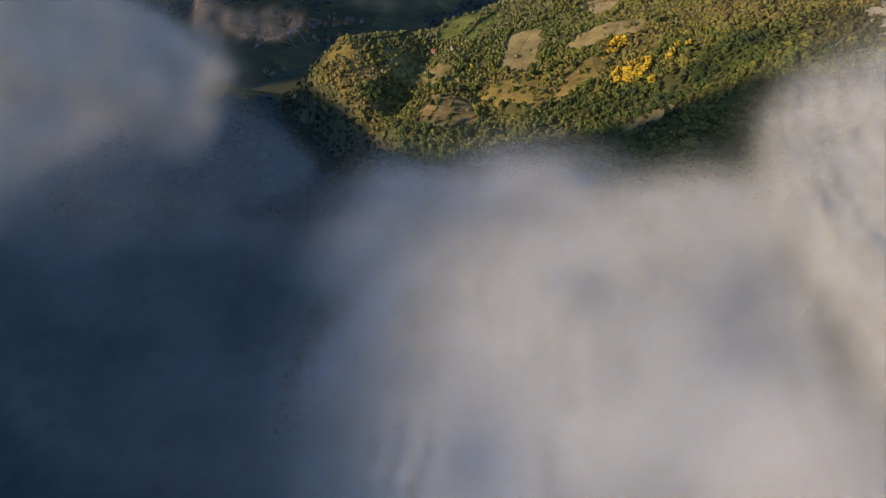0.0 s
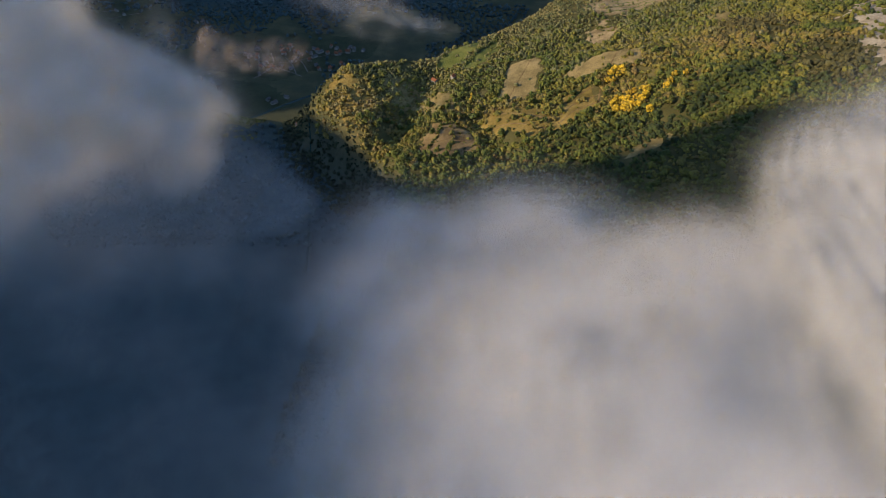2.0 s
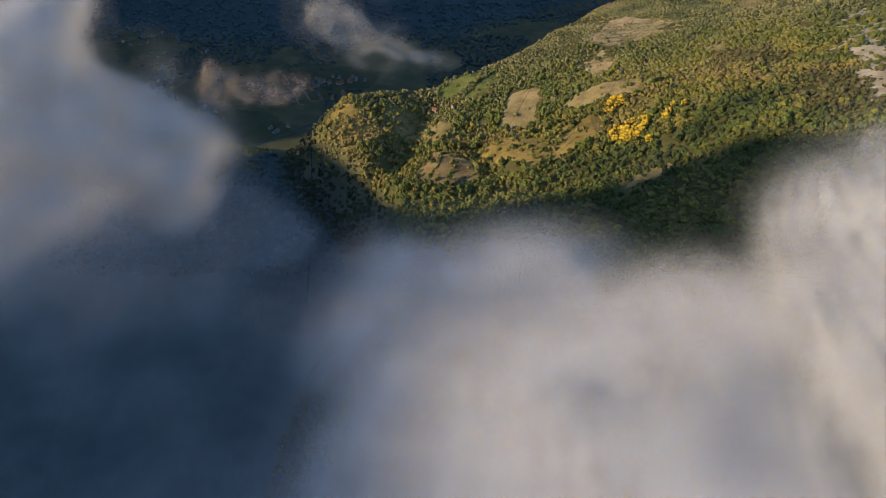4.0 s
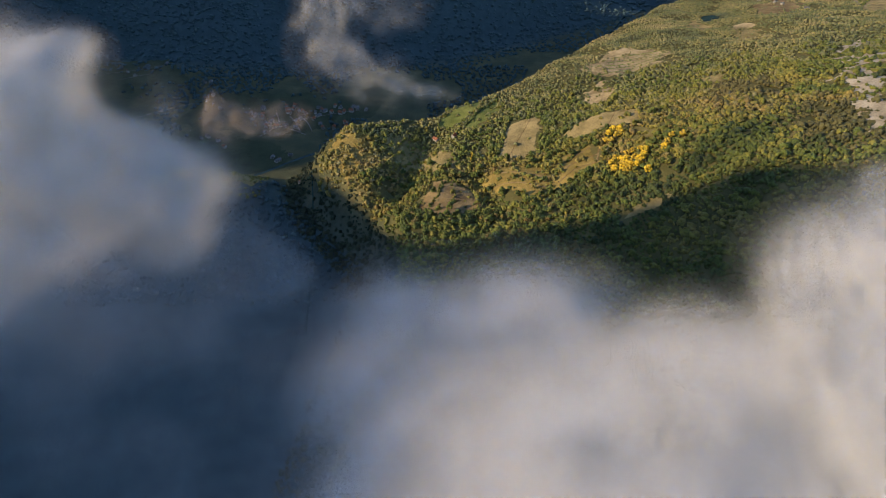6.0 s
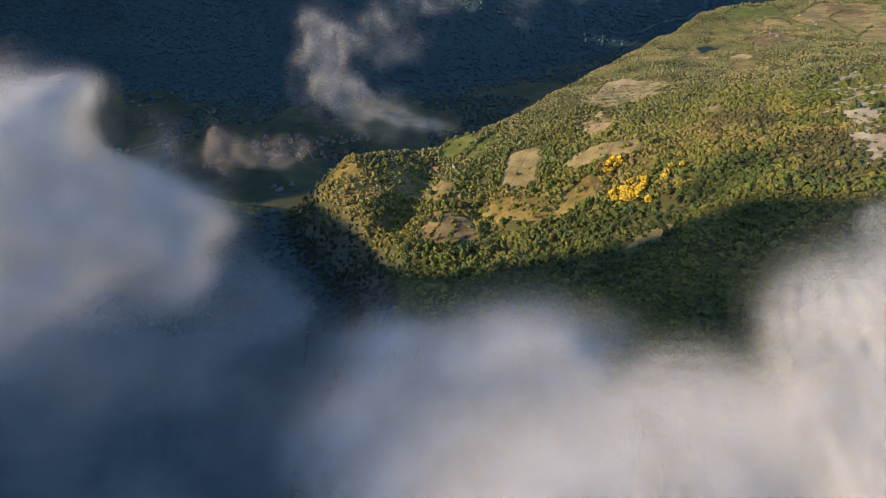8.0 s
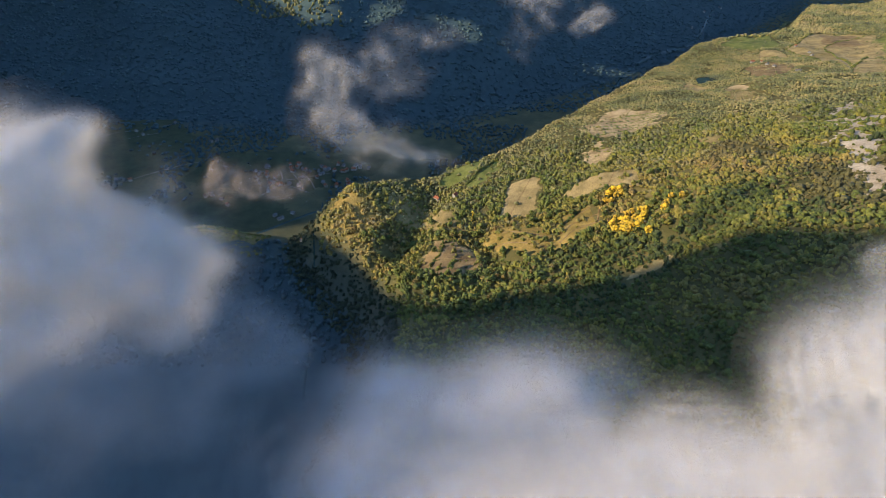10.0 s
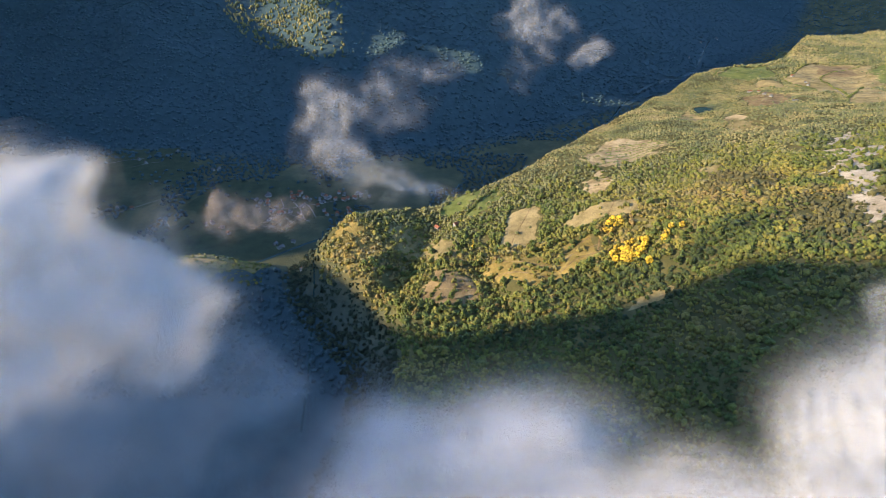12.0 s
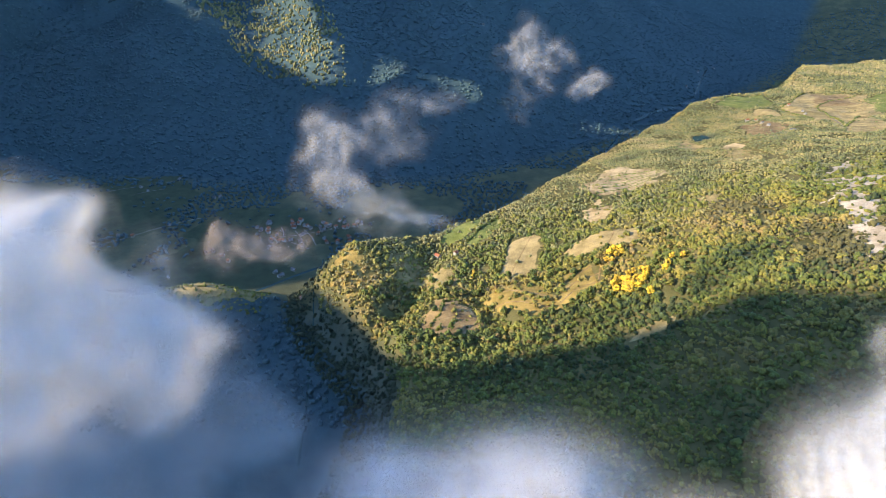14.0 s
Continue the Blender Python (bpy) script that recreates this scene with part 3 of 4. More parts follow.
FAR = [crown(rng, 2, spread=0.7, tall=1.05) for _ in range(7)]
BUSHES = [crown(rng, 1, tall=1.1) for _ in range(7)]

def tree_sizes(rng, n, small, large):
    return small + (large - small) * rng.beta(1.3, 1.9, n)


x, y = scatter(rng, -330, 900, 260, 1010, 4.9)
ok = in_sight(x, y) & clear_of_fields(rng, x, y) & (rim_distance(x, y) > -80) & (rng.random(len(x)) < 0.9)
ok &= ~((value_noise(x, y, 30, 50) > 0.55) & (y > 600) & (rng.random(len(x)) < 0.7))
x, y = x[ok], y[ok]
green = np.exp(-((x - 315) / 75) ** 2 - ((y - 612) / 48) ** 2)
h = np.clip(0.40 + (autumn(rng, x, y) - 0.40) * (1 - 0.55 * smooth(740, 850, y)) - 0.25 * green + 0.26 * np.exp(-((x + 140) / 45) ** 2 - ((y - 790) / 110) ** 2), 0.02, 0.93)
big = rng.random(len(x)) < 0.22 + 0.25 * green + 0.12 * (y > 560)
r = np.where(big, rng.uniform(3.2, 5.6, len(x)), rng.uniform(1.5, 3.2, len(x)))
# trees farther up the hill take the haze-paled colour
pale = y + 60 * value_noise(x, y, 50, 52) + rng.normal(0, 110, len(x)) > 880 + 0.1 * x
r = np.where(pale & big, r * 0.85, r)
dusk = smooth(0.3, 0.95, np.maximum(np.exp(-((x - 455) / 75) ** 2 - ((y - 620) / 110) ** 2), np.exp(-((x - 430) / 70) ** 2 - ((y - 810) / 75) ** 2)) + 0.22 * value_noise(x, y, 34, 53)) > rng.random(len(x))
dusk &= green < 0.55
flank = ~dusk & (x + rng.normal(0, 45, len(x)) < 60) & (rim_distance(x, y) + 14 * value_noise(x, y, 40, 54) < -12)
woods("forest", "wood on the spur's steep foot with shade in its colour", rng, x[flank], y[flank], r[flank], rng.uniform(0.8, 1.2, flank.sum()), rng.random(flank.sum()), FAR, SPUR_SHADE_LEAF)
dusk |= flank
for chosen, label in ((dusk & ~flank & (r > 2.4), "brown woodland on the upper slope"), (dusk & ~flank & (r <= 2.4), "brown scrub on the upper slope")):
    woods("forest", label, rng, x[chosen], y[chosen], r[chosen], rng.uniform(0.8, 1.3, chosen.sum()), h[chosen], MID, BROWN_LEAF)
pale &= ~dusk
big &= ~dusk
r = np.where(dusk, 0, r)
for chosen, label, kinds, mat in ((big & ~pale, "mixed autumn woodland on the hill and spur", NEAR, LEAF), (~big & ~pale & (r > 2.3), "dense young trees of the hill's woods", MID, LEAF), (~big & ~pale & (r <= 2.3) & ~dusk, "low shrubs between the hill's trees", FAR, LEAF),
                                  (pale & (r > 2.4), "olive woodland higher on the hill, paled for haze", MID, HAZE_PALE_LEAF), (pale & (r <= 2.4), "olive shrubs higher on the hill, paled for haze", FAR, HAZE_PALE_LEAF)):
    woods("forest", label, rng, x[chosen], y[chosen], r[chosen], rng.uniform(0.9, 1.5, chosen.sum()) * (0.85 if mat is HAZE_PALE_LEAF else 1.0), h[chosen], kinds, mat)

a, b = scatter(rng, -480, -300, 806, 872, 6.5)
woods("shrubs", "sunlit shrubs and small trees on a valley bank", rng, a, b, rng.uniform(1.3, 3.6, len(a)), rng.uniform(0.9, 1.4, len(a)), np.clip(rng.normal(0.45, 0.15, len(a)), 0, 0.9), MID, LEAF)

x, y = scatter(rng, 40, 1600, 1010, 1950, 5.3)
ok = in_sight(x, y) & clear_of_fields(rng, x, y) & (rim_distance(x, y) > -80) & (rng.random(len(x)) < 0.92)
ok &= ~((value_noise(x, y, 45, 51) > 0.5) & (rng.random(len(x)) < 0.7))
x, y = x[ok], y[ok]
r, h = tree_sizes(rng, len(x), 1.4, 3.6), autumn(rng, x, y, 0.42)
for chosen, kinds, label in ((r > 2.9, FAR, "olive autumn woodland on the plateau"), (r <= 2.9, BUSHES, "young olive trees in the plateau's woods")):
    woods("forest", label, rng, x[chosen], y[chosen], r[chosen], rng.uniform(0.6, 0.95, chosen.sum()), h[chosen], kinds, HAZE_PALE_LEAF)

x, y = scatter(rng, 600, 2300, 1950, 2760, 8)
ok = in_sight(x, y) & clear_of_fields(rng, x, y) & (rim_distance(x, y) > -80)
x, y = x[ok], y[ok]
woods("forest", "distant woodland at the plateau's end", rng, x, y, rng.uniform(2.2, 4.8, len(x)), rng.uniform(0.7, 1.1, len(x)), autumn(rng, x, y, 0.42), BUSHES, HAZE_PALE_LEAF)

SPIRE = [crown(rng, 1, tall=1.5) for _ in range(5)]
x, y = rng.uniform(-1700, 2800, 64000), rng.uniform(1330, 3400, 64000)
ok = in_sight(x, y) & clear_of_fields(rng, x, y) & (rim_distance(x, y) < -62) & ((y > foot_line(x) - 60) | (y > 1500))
ok &= (y < 2300) | (rng.random(len(x)) < 0.5) | (np.abs(x + 600) < 350)
x, y = x[ok], y[ok]
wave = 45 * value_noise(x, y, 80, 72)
# lighter golden foliage is drawn to the sunlit patch, beside haze-blue wood
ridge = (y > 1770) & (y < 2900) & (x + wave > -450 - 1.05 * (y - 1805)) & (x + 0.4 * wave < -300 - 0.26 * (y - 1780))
for chosen, base, mat, label in ((ridge, 0.42, HAZE_PALE_LEAF, "mountain ridge wood in lighter colour where sun falls"), (~ridge, 0.4, HAZE_LEAF, "shaded mountain side wood with haze blue in its colour")):
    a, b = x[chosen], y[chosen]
    woods("forest", label, rng, a, b, tree_sizes(rng, len(a), 2.8, 6.6) * (0.8 if mat is HAZE_PALE_LEAF else 1.0), rng.uniform(0.3, 0.5, len(a)) * (2.0 if mat is HAZE_PALE_LEAF else 1.0), np.clip(rng.normal(base, 0.2, len(a)), 0, 0.93), SPIRE, mat)

x, y = scatter(rng, -900, 200, 560, 1420, 12)
ok = in_sight(x, y) & clear_of_fields(rng, x, y) & (rim_distance(x, y) < -70) & (value_noise(x, y, 90, 60) > np.where(y < 800, -0.8, -0.15))
x, y = x[ok], y[ok]
woods("trees_and_hedges", "scattered valley-floor trees and hedges with haze blue in their colour", rng, x, y, rng.uniform(3, 6, len(x)), rng.uniform(0.8, 1.2, len(x)), rng.random(len(x)) * 0.6, FAR, HAZE_LEAF)


# ---- clouds ----
LEVELS = [0.05, 0.08, 0.11, 0.14, 0.175, 0.21, 0.25, 0.295, 0.345, 0.4, 0.46, 0.525, 0.6, 0.69, 0.79, 0.9]
# puffs beyond x = -200 lie unseen, added to shade the grey bank
cloud("cloud", [(-141, 236, 438, 10, 1), (-149, 231, 441, 9, 1), (-158, 225, 436, 11, 1), (-146, 230, 428, 13, 1), (-172, 214, 434, 13, 1), (-166, 214, 424, 17, 1), (-126, 232, 408, 13, 1), (-150, 214, 412, 25, 1), (-184, 195, 418, 36, 1), (-155, 190, 398, 28, 1),
                (-132, 228, 394, 20, 1), (-116, 232, 382, 20, 1), (-132, 205, 378, 25, 1), (-112, 222, 362, 22, 1), (-192, 160, 405, 40, 1), (-168, 165, 385, 30, 1), (-205, 118, 425, 44, 1), (-225, 70, 438, 42, 1), (-230, 25, 446, 42, 1), (-148, 228, 424, 28, 1, .2), (-128, 226, 396, 32, 1, .2), (-110, 226, 372, 30, 1, .2)],
      3.7, LEVELS, 1.0, CLOUD, 5, "tall bank of cloud with a sunlit white side")
cloud("cloud", [(-102, 236, 338, 23, 1), (-84, 242, 330, 19, .9), (-110, 210, 348, 27, 1), (-124, 170, 362, 32, 1), (-102, 190, 345, 27, .9),
                (-142, 140, 375, 30, .9), (-70, 228, 324, 17, .8), (-118, 225, 368, 20, .9)],
      4.8, LEVELS[2:], 0.7, THIN, 6, "thin lower bank of cloud, toned blue-grey for shade")
cloud("cloud", [(-22, 172, 348, 22, .9), (-2, 163, 350, 27, .9), (22, 172, 352, 26, .9), (45, 164, 354, 25, .9), (55, 140, 364, 22, .9),
                (-16, 130, 360, 26, .8), (8, 118, 370, 31, .8), (28, 116, 373, 30, .8), (56, 104, 393, 25, .8), (67, 100, 401, 21, .8), (74, 111, 404, 15, .8), (62, 122, 388, 19, .8), (0, 64, 386, 26, .7), (28, 66, 391, 30, .7), (62, 62, 396, 26, .7), (66, 80, 399, 22, .7), (64, 36, 398, 25, .7),
                (33, 86, 391, 31, .7), (8, 84, 387, 29, .7), (-8, 90, 380, 24, .7), (12, 45, 392, 29, .7), (40, 50, 393, 32, .7), (-4, 44, 384, 22, .7), (-20, 168, 350, 34, .9, .13), (20, 174, 350, 36, .9, .13), (50, 150, 358, 32, .9, .12), (-24, 110, 372, 32, .8, .2), (-18, 60, 382, 30, .8, .2)],
      4.6, LEVELS, 0.42, CLOUD, 9, "broad grey bank of cloud with soft billowing top")
cloud("cloud", [(88, 118, 423, 12, 1), (96, 117, 423, 15, .9), (104, 111, 421, 21, .9), (113, 100, 416, 28, 1), (94, 94, 418, 21, .9), (92, 76, 423, 25, .9),
                (87, 54, 420, 25, .8), (116, 70, 415, 34, .9), (123, 124, 406, 20, .8), (106, 110, 418, 30, .9, .1), (92, 98, 412, 24, .9, .1), (116, 124, 404, 24, .9, .1)],
      4.2, LEVELS, 0.5, CLOUD, 14, "bright white sunlit head of cloud")
FEW = [0.035, 0.055, 0.08, 0.11, 0.145, 0.185, 0.23, 0.28, 0.34, 0.41, 0.49, 0.58]
cloud("wisp", [(-98, 524, 380, 18, 1.3, 0.62), (-99, 518, 360, 25, 1.1, 0.62), (-90, 512, 340, 29, .9, 0.62), (-104, 512, 332, 22, .8, 0.37), (-70, 506, 326, 24, .7, 0.62), (-50, 505, 316, 22, .6, 0.5), (-28, 503, 308, 20, .5, 0.43), (-6, 503, 303, 18, .4, 0.22),
               (-84, 545, 370, 25, .6, 0.22), (-66, 585, 376, 28, .6, 0.22), (-46, 616, 382, 28, .6, 0.24), (-22, 640, 384, 25, .5, 0.22), (4, 658, 382, 22, .5, 0.16), (-60, 575, 352, 30, .6, 0.16), (-40, 600, 350, 28, .6, 0.12)],
      3.0, FEW, 1.15, WISP, 21, "ragged white wisp of mist over the valley", "mist", halo=0.14)
cloud("wisp", [(107, 808, 434, 15, 1.2, 0.5), (103, 806, 416, 19, 1.2, 0.62), (94, 804, 400, 21, .8, 0.62), (116, 802, 398, 22, .7, 0.5), (138, 800, 402, 20, .9, 0.5), (154, 799, 396, 16, .8, 0.37), (120, 802, 372, 28, .7, 0.19), (100, 802, 336, 25, .8, 0.19)],
      3.0, FEW, 1.15, WISP, 22, "small ragged wisp of white mist", "mist", halo=0.14)
cloud("wisp", [(198, 793, 374, 16, .9, 0.62), (184, 793, 366, 19, .7, 0.62), (174, 793, 361, 16, .7, 0.37)],
      3.0, FEW, 1.15, WISP, 26, "little puff of white mist over the slope", "mist", halo=0.14)
cloud("smoke_wisp", [(-211, 516, 289, 14, 1.1, 0.62), (-207, 518, 275, 21, 0.9, 0.62), (-191, 532, 263, 22, 0.7, 0.5), (-168, 550, 257, 22, 0.6, 0.37), (-144, 560, 253, 21, 0.5, 0.31)],
      2.0, FEW, 0.85, SMOKE, 23, "thin brownish wisp of smoke over the village", "mist", halo=0.14)
cloud("wisp", [(178, 216, 388, 7, 1.2), (182, 212, 377, 9, 1.1), (187, 208, 364, 11, 1), (178, 206, 354, 10, .8)],
      2.0, FEW, 0.85, WISP, 24, "thin wisp rising from the bright cloud", "mist", halo=0.14)
cloud("veil", [(-95, 120, 372, 34, .7), (-70, 105, 362, 34, .6), (-80, 75, 380, 30, .7), (-55, 140, 345, 30, .7), (-50, 60, 382, 26, .7), (-38, 120, 355, 24, .7), (-60, 190, 330, 28, .7), (-42, 150, 342, 26, .8), (-48, 92, 366, 26, .8), (-34, 190, 326, 24, .7)],
      4.8, FEW, 0.6, DIM, 25, "thin veil of mist between the clouds, toned dark for shade", "mist", halo=0.14)
# a cloud bank added, far outside the view, to shade the mountain side; the low sun reaches it only under the bank
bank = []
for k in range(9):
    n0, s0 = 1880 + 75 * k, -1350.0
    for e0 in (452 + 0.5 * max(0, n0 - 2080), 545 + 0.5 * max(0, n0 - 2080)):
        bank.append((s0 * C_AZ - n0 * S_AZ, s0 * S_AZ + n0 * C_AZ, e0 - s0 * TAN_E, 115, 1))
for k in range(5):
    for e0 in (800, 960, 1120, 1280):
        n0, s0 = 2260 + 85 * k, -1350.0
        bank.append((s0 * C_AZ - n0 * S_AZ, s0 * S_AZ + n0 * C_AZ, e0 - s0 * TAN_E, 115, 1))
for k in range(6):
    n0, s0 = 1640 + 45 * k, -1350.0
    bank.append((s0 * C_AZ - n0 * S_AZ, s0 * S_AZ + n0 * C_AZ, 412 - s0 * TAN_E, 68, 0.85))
cloud("cloud", bank, 24.0, [0.15, 0.3, 0.5, 0.7, 0.9], 0.2, material("dense_cloud")[0], 40, "unseen cloud bank added to shade the mountain side")


# ---- houses ----
PLASTER = field_material("white_plaster", (0.22, 0.215, 0.20), (0.40, 0.39, 0.37))
TILE = field_material("red_clay_tiles", (0.22, 0.085, 0.05), (0.36, 0.15, 0.09))
METAL_ROOF = field_material("grey_sheet_roof", (0.10, 0.105, 0.11), (0.20, 0.205, 0.215))


def box(bm, x0, x1, y0, y1, z0, z1):
    m = bmesh.ops.create_cube(bm, size=1)["verts"]
    for v in m:
        v.co = ((x0 + x1) / 2 + v.co.x * (x1 - x0), (y0 + y1) / 2 + v.co.y * (y1 - y0), (z0 + z1) / 2 + v.co.z * (z1 - z0))


def part(name, bm, mat, parent, label=""):
    me = bpy.data.meshes.new(name)
    bm.to_mesh(me)
    bm.free()
    me.materials.append(mat)
    ob = new(name, me)
    ob.parent = parent
    return tagged(ob, label)


def house(w, d, h, roof_mat, label):
    """A gabled house: walls, roof with eaves, door, windows and chimney."""
    top = new("house")
    bm = bmesh.new()
    box(bm, -w / 2, w / 2, -d / 2, d / 2, -3, h)
    rise = d * 0.36
    gable = [bm.verts.new(p) for p in ((-w / 2, -d / 2, h), (-w / 2, d / 2, h), (-w / 2, 0, h + rise), (w / 2, -d / 2, h), (w / 2, d / 2, h), (w / 2, 0, h + rise))]
    for f in ((0, 2, 1), (3, 4, 5), (0, 3, 5, 2), (1, 2, 5, 4)):
        bm.faces.new([gable[k] for k in f])
    part("wall", bm, PLASTER, top)
    bm = bmesh.new()
    for side in (-1, 1):
        e, r = side * (d / 2 + 0.6), 0.36 * (d + 1.2)
        low, high = h + rise - r, h + rise + 0.05
        q = [(-w / 2 - 0.5, e, low), (w / 2 + 0.5, e, low), (w / 2 + 0.5, 0, high), (-w / 2 - 0.5, 0, high)]
        a, b = [bm.verts.new(p) for p in q], [bm.verts.new((p[0], p[1], p[2] + 0.3)) for p in q]
        for f in ((a[3], a[2], a[1], a[0]), b, *[(a[k], a[(k + 1) % 4], b[(k + 1) % 4], b[k]) for k in range(4)]):
            bm.faces.new(f)
    part("roof", bm, roof_mat, top)
    bm = bmesh.new()
    box(bm, w * 0.2, w * 0.2 + 0.8, 0.6, 1.4, h + rise * 0.5, h + rise + 1.2)
    part("chimney", bm, TILE, top)
    for k in range(3):
        bm = bmesh.new()
        cx = (k - 1) * w * 0.3
        box(bm, cx - 0.6, cx + 0.6, -d / 2 - 0.04, -d / 2 + 0.02, 1.1, 2.5)
        part("window", bm, WET, top)
    return tagged(top, label, "house", "houses")


kinds = [house(9.5, 7, 5, TILE, "white plastered house with red tiled roof"), house(7.5, 6, 3.8, METAL_ROOF, "white house with grey sheet-metal roof"),
         house(12, 6.5, 3.8, METAL_ROOF, "long pale barn with grey sheet roof"), house(6.5, 6, 5, TILE, "small two-storey house with red roof")]
spots = [(-14, 888, 0), (16, 866, 3), (838, 1555, 2), (831, 1400, 2), (1046, 1734, 1), (1023, 1680, 1), (1044, 1805, 0), (1250, 2140, 1), (850, 1608, 3), (839, 1634, 0), (822, 1491, 1),
         (-688, 1424, 2), (-761, 1370, 1), (-734, 1347, 1), (-680, 1099, 1), (-650, 1097, 3), (-597, 1153, 1), (-554, 1303, 1), (-542, 1308, 2)]
spots += [(-468, 1022, 1), (-458, 1029, 2), (-432, 1010, 1), (-412, 985, 3), (-400, 1129, 1), (-389, 1118, 2), (-313, 945, 1), (-300, 933, 2), (-282, 955, 1),
          (-240, 846, 1), (-131, 1847, 2), (121, 2089, 1), (1016, 2447, 1), (1127, 2565, 2), (913, 2277, 1), (-220, 1160, 1), (-183, 1154, 2), (-164, 1148, 1)]
for _ in range(40):
    spots.append((rng.uniform(-385, -190), rng.uniform(1030, 1175), int(rng.integers(0, 4))))
first = set()
for hx, hy, k in spots:
    m = pose(hx, hy, float(drape(hx, hy)) + 0.3, 0, 0, float(rng.uniform(0, 180)))
    if k in first:
        copy_thing(kinds[k], m)
    else:
        kinds[k].matrix_basis = m
        first.add(k)


# ---- hedges ----
def hedge(line, label, gap=3.0):
    """A row of shrubs and small trees along a field's edge."""
    p = np.array(line, float)
    d = np.concatenate([[0], np.cumsum(np.hypot(*np.diff(p, axis=0).T))])
    t = np.arange(0, d[-1], gap) + rng.uniform(-1, 1, len(np.arange(0, d[-1], gap)))
    a = np.interp(t, d, p[:, 0]) + rng.normal(0, 1.2, len(t))
    b = np.interp(t, d, p[:, 1]) + rng.normal(0, 1.2, len(t))
    ob = woods("hedge", label, rng, a, b, rng.uniform(1.3, 3.4, len(t)), rng.uniform(1.0, 1.6, len(t)), np.clip(rng.normal(0.32, 0.13, len(t)), 0, 0.9), MID, LEAF)
    return tagged(ob, category="hedge")


for line in ([(78, 785), (90, 835), (104, 890), (128, 905)], [(36, 905), (60, 948), (95, 990)], [(140, 775), (160, 840), (156, 895)], [(176, 770), (226, 770), (280, 762)],
             [(-30, 640), (-8, 690), (-2, 722), (26, 728)], [(150, 690), (160, 715), (200, 752)], [(212, 690), (180, 668), (150, 655)]):
    hedge(line, "dark leafy hedge along a field's edge")
for line in ([(975, 1560), (1005, 1680), (1012, 1800)], [(1110, 1770), (1050, 1610), (965, 1420)], [(1120, 1790), (1200, 1860), (1330, 1930)], [(820, 1840), (930, 1985), (1060, 1995)],
             [(930, 1370), (1010, 1460), (1100, 1565)], [(1290, 1650), (1380, 1780), (1480, 1960)], [(880, 1680), (960, 1675), (1010, 1690)], [(1020, 1800), (1110, 1900), (1205, 2005)]):
    hedge(line, "hedge of trees between farm fields", 5.0)


# ---- single trees ----
BARK = field_material("grey_brown_bark", (0.07, 0.055, 0.04), (0.15, 0.12, 0.09))


def limb(bm, a, b, r0, r1, sides=6):
    """A tapered limb from a to b."""
    a, b = Vector(a), Vector(b)
    turn = (b - a).to_track_quat("Z", "Y").to_matrix()
    rings = []
    for p, r in ((a, r0), (a.lerp(b, 0.5) + Vector((0.12 * r0, -0.1 * r0, 0)), (r0 + r1) / 2), (b, r1)):
        rings.append([bm.verts.new(p + turn @ Vector((r * math.cos(6.2832 * k / sides), r * math.sin(6.2832 * k / sides), 0))) for k in range(sides)])
    for lo, hi in zip(rings, rings[1:]):
        for k in range(sides):
            bm.faces.new((lo[k], lo[(k + 1) % sides], hi[(k + 1) % sides], hi[k]))


def tree(rng, radius, height, hue, lobes, label, slim=1.0):
    """A tree: tapered trunk with limbs, and a crown of leafy clumps with gaps between them."""
    top = new("tree")
    bm = bmesh.new()
    limb(bm, (0, 0, -1.5), (0.1, 0.05, height * 0.55), radius * 0.09, radius * 0.04)
    ends = []
    for k in range(5):
        a, z = 1.26 * k + rng.uniform(-0.3, 0.3), height * rng.uniform(0.25, 0.5)
        e = (radius * 0.6 * slim * math.cos(a), radius * 0.6 * slim * math.sin(a), z + height * rng.uniform(0.12, 0.28))
        limb(bm, (0, 0, z), e, radius * 0.045, radius * 0.015, 5)
        ends.append(e)
    part("trunk", bm, BARK, top)
    vs, fs, base = [], [], 0
    for k in range(int(1.7 * lobes)):
        v, f = lump(rng, 2 if k % 3 == 0 else 1, 0.55)
        if k < 5:
            c = np.array(ends[k])
        else:
            a, q = rng.uniform(0, 6.28), rng.uniform(0, 1)
            w = radius * slim * 0.75 * math.sqrt(rng.uniform(0, 1)) * math.sqrt(max(0.05, 1 - (2 * q - 0.9) ** 2))
            c = np.array((w * math.cos(a), w * math.sin(a), height * (0.32 + 0.58 * q)))
        size = radius * slim * rng.uniform(0.18, 0.36)
        vs.append(v * (size, size, size * rng.uniform(0.75, 1.0)) + c), fs.append(f + base)
        base += len(v)
    v = np.concatenate(vs)
    mesh_object("crown", v, np.concatenate(fs), LEAF, top, values={"hue": np.clip(hue + rng.normal(0, 0.02, len(v)), 0, 1)})
    return tagged(top, label, "tree", "trees on the hill")


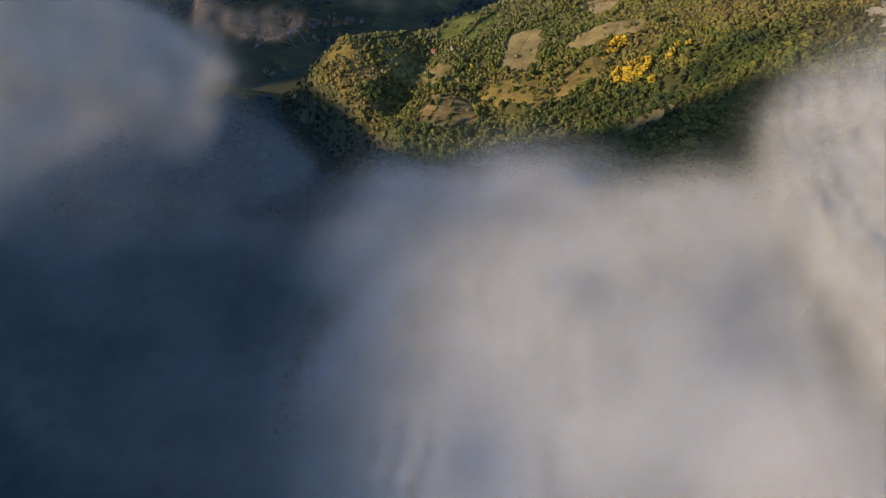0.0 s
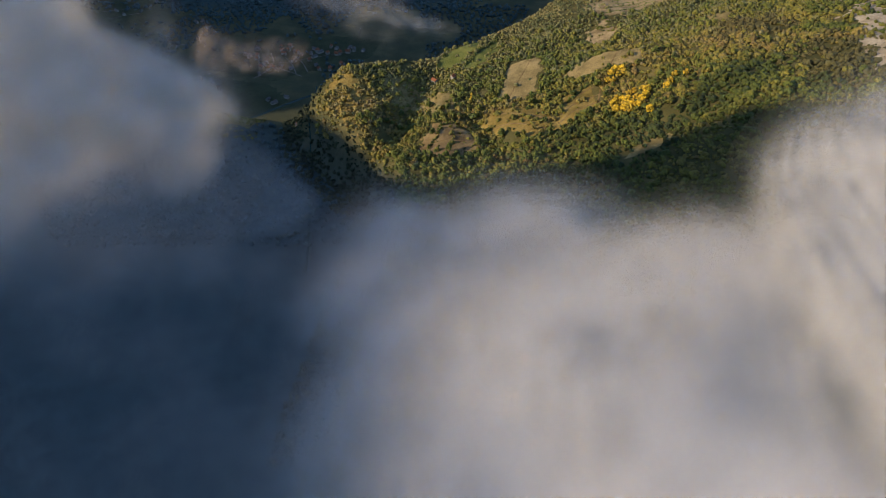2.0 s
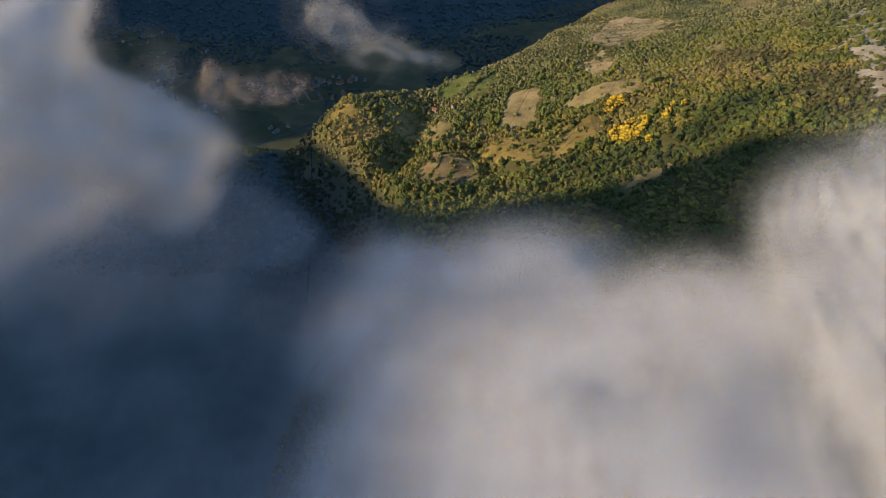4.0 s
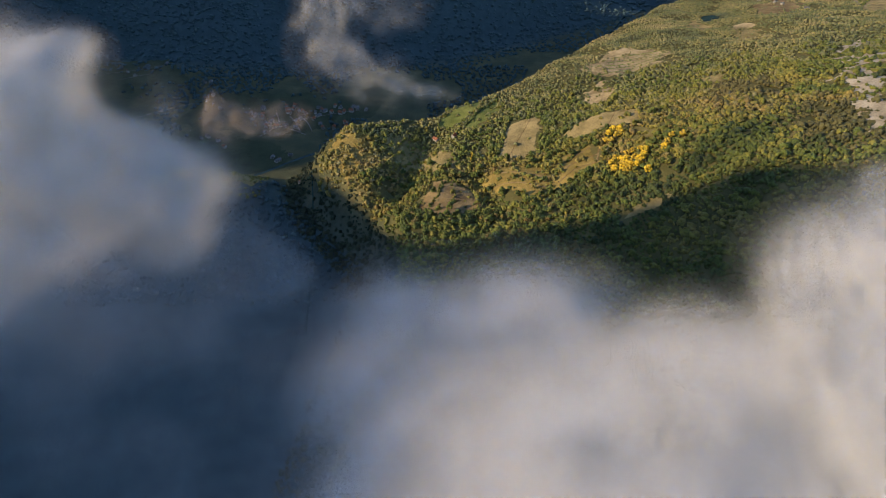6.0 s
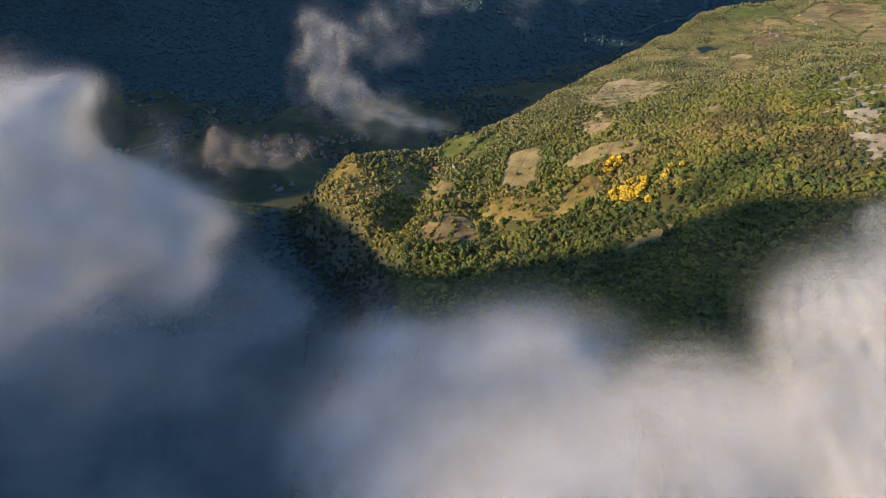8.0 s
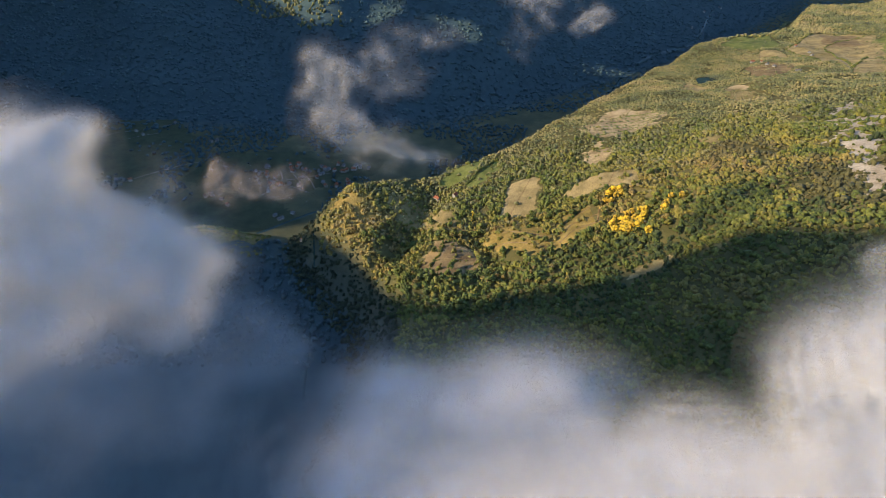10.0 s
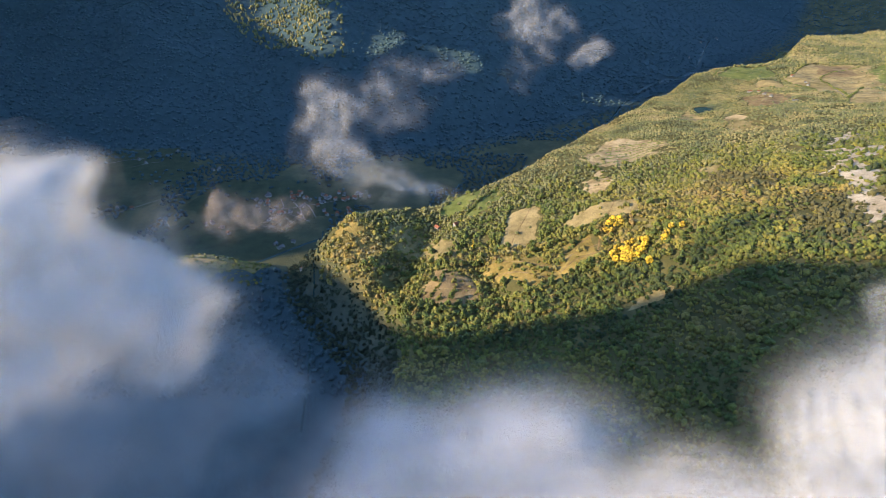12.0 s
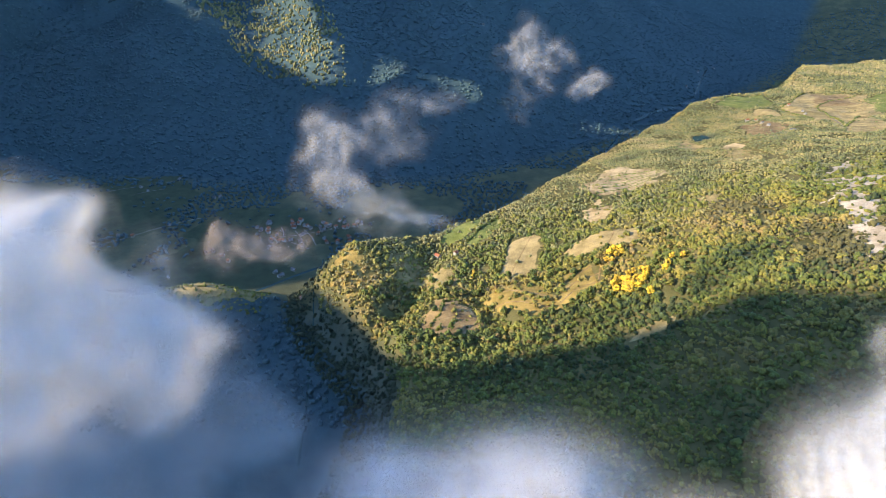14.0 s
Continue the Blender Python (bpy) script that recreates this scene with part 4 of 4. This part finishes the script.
def plant(kinds, spots):
    """Sets each kind's tree at its first spot and copies at the others."""
    placed = set()
    for x, y, k in spots:
        m = pose(float(x), float(y), float(drape(x, y)), 0, 0, float(rng.uniform(0, 360)))
        if k in placed:
            copy_thing(kinds[k], m)
        else:
            kinds[k].matrix_basis = m
            placed.add(k)


rng = np.random.default_rng(12)
GOLD_TREES = [tree(rng, 6.0, 13, 1.0, 24, "tall broad tree in bright yellow autumn leaf"), tree(rng, 5.0, 11, 0.97, 20, "round tree in golden yellow autumn leaf"),
              tree(rng, 4.0, 15, 1.0, 12, "slender poplar in bright yellow autumn leaf", 0.6)]
spots = [(42, 792, 2), (40, 780, 2), (230, 750, 0), (238, 742, 1), (224, 738, 1), (244, 752, 0), (236, 756, 0), (246, 742, 1), (230, 734, 1)]
for _ in range(28):
    spots.append((rng.normal(238, 15), rng.normal(665, 15), int(rng.integers(0, 2))))
spots += [(290, 684, 1), (300, 676, 1), (282, 672, 1)]
plant(GOLD_TREES, spots)

KINDS = [tree(rng, 5.2, 10, 0.22, 14, "dense dark green broadleaf tree with deep shade"), tree(rng, 4.4, 9, 0.36, 13, "green broadleaf tree with rounded crown"),
         tree(rng, 4.8, 9.5, 0.50, 14, "olive-green tree turning to autumn colour"), tree(rng, 3.6, 8, 0.62, 12, "young tree with yellow-green leaves"),
         tree(rng, 4.0, 7.5, 0.74, 12, "tree in tawny autumn leaf"), tree(rng, 3.0, 5, 0.58, 10, "low shrubby tree with olive leaves"),
         tree(rng, 5.6, 12, 0.30, 16, "large spreading green tree"), tree(rng, 3.4, 6.5, 0.84, 11, "small tree in rusty brown leaf")]
spots = []
while len(spots) < 270:
    x, y = rng.uniform(-190, 330), rng.uniform(545, 800)
    n = -x * S_AZ + y * C_AZ
    if n < 520 + 0.12 * max(0, 100 - x) or rim_distance(np.array([x]), np.array([y]))[0] < 6:
        continue
    if not clear_of_fields(rng, np.array([x]), np.array([y]))[0]:
        continue
    spots.append((x, y, int(rng.integers(0, len(KINDS)))))
plant(KINDS, spots)
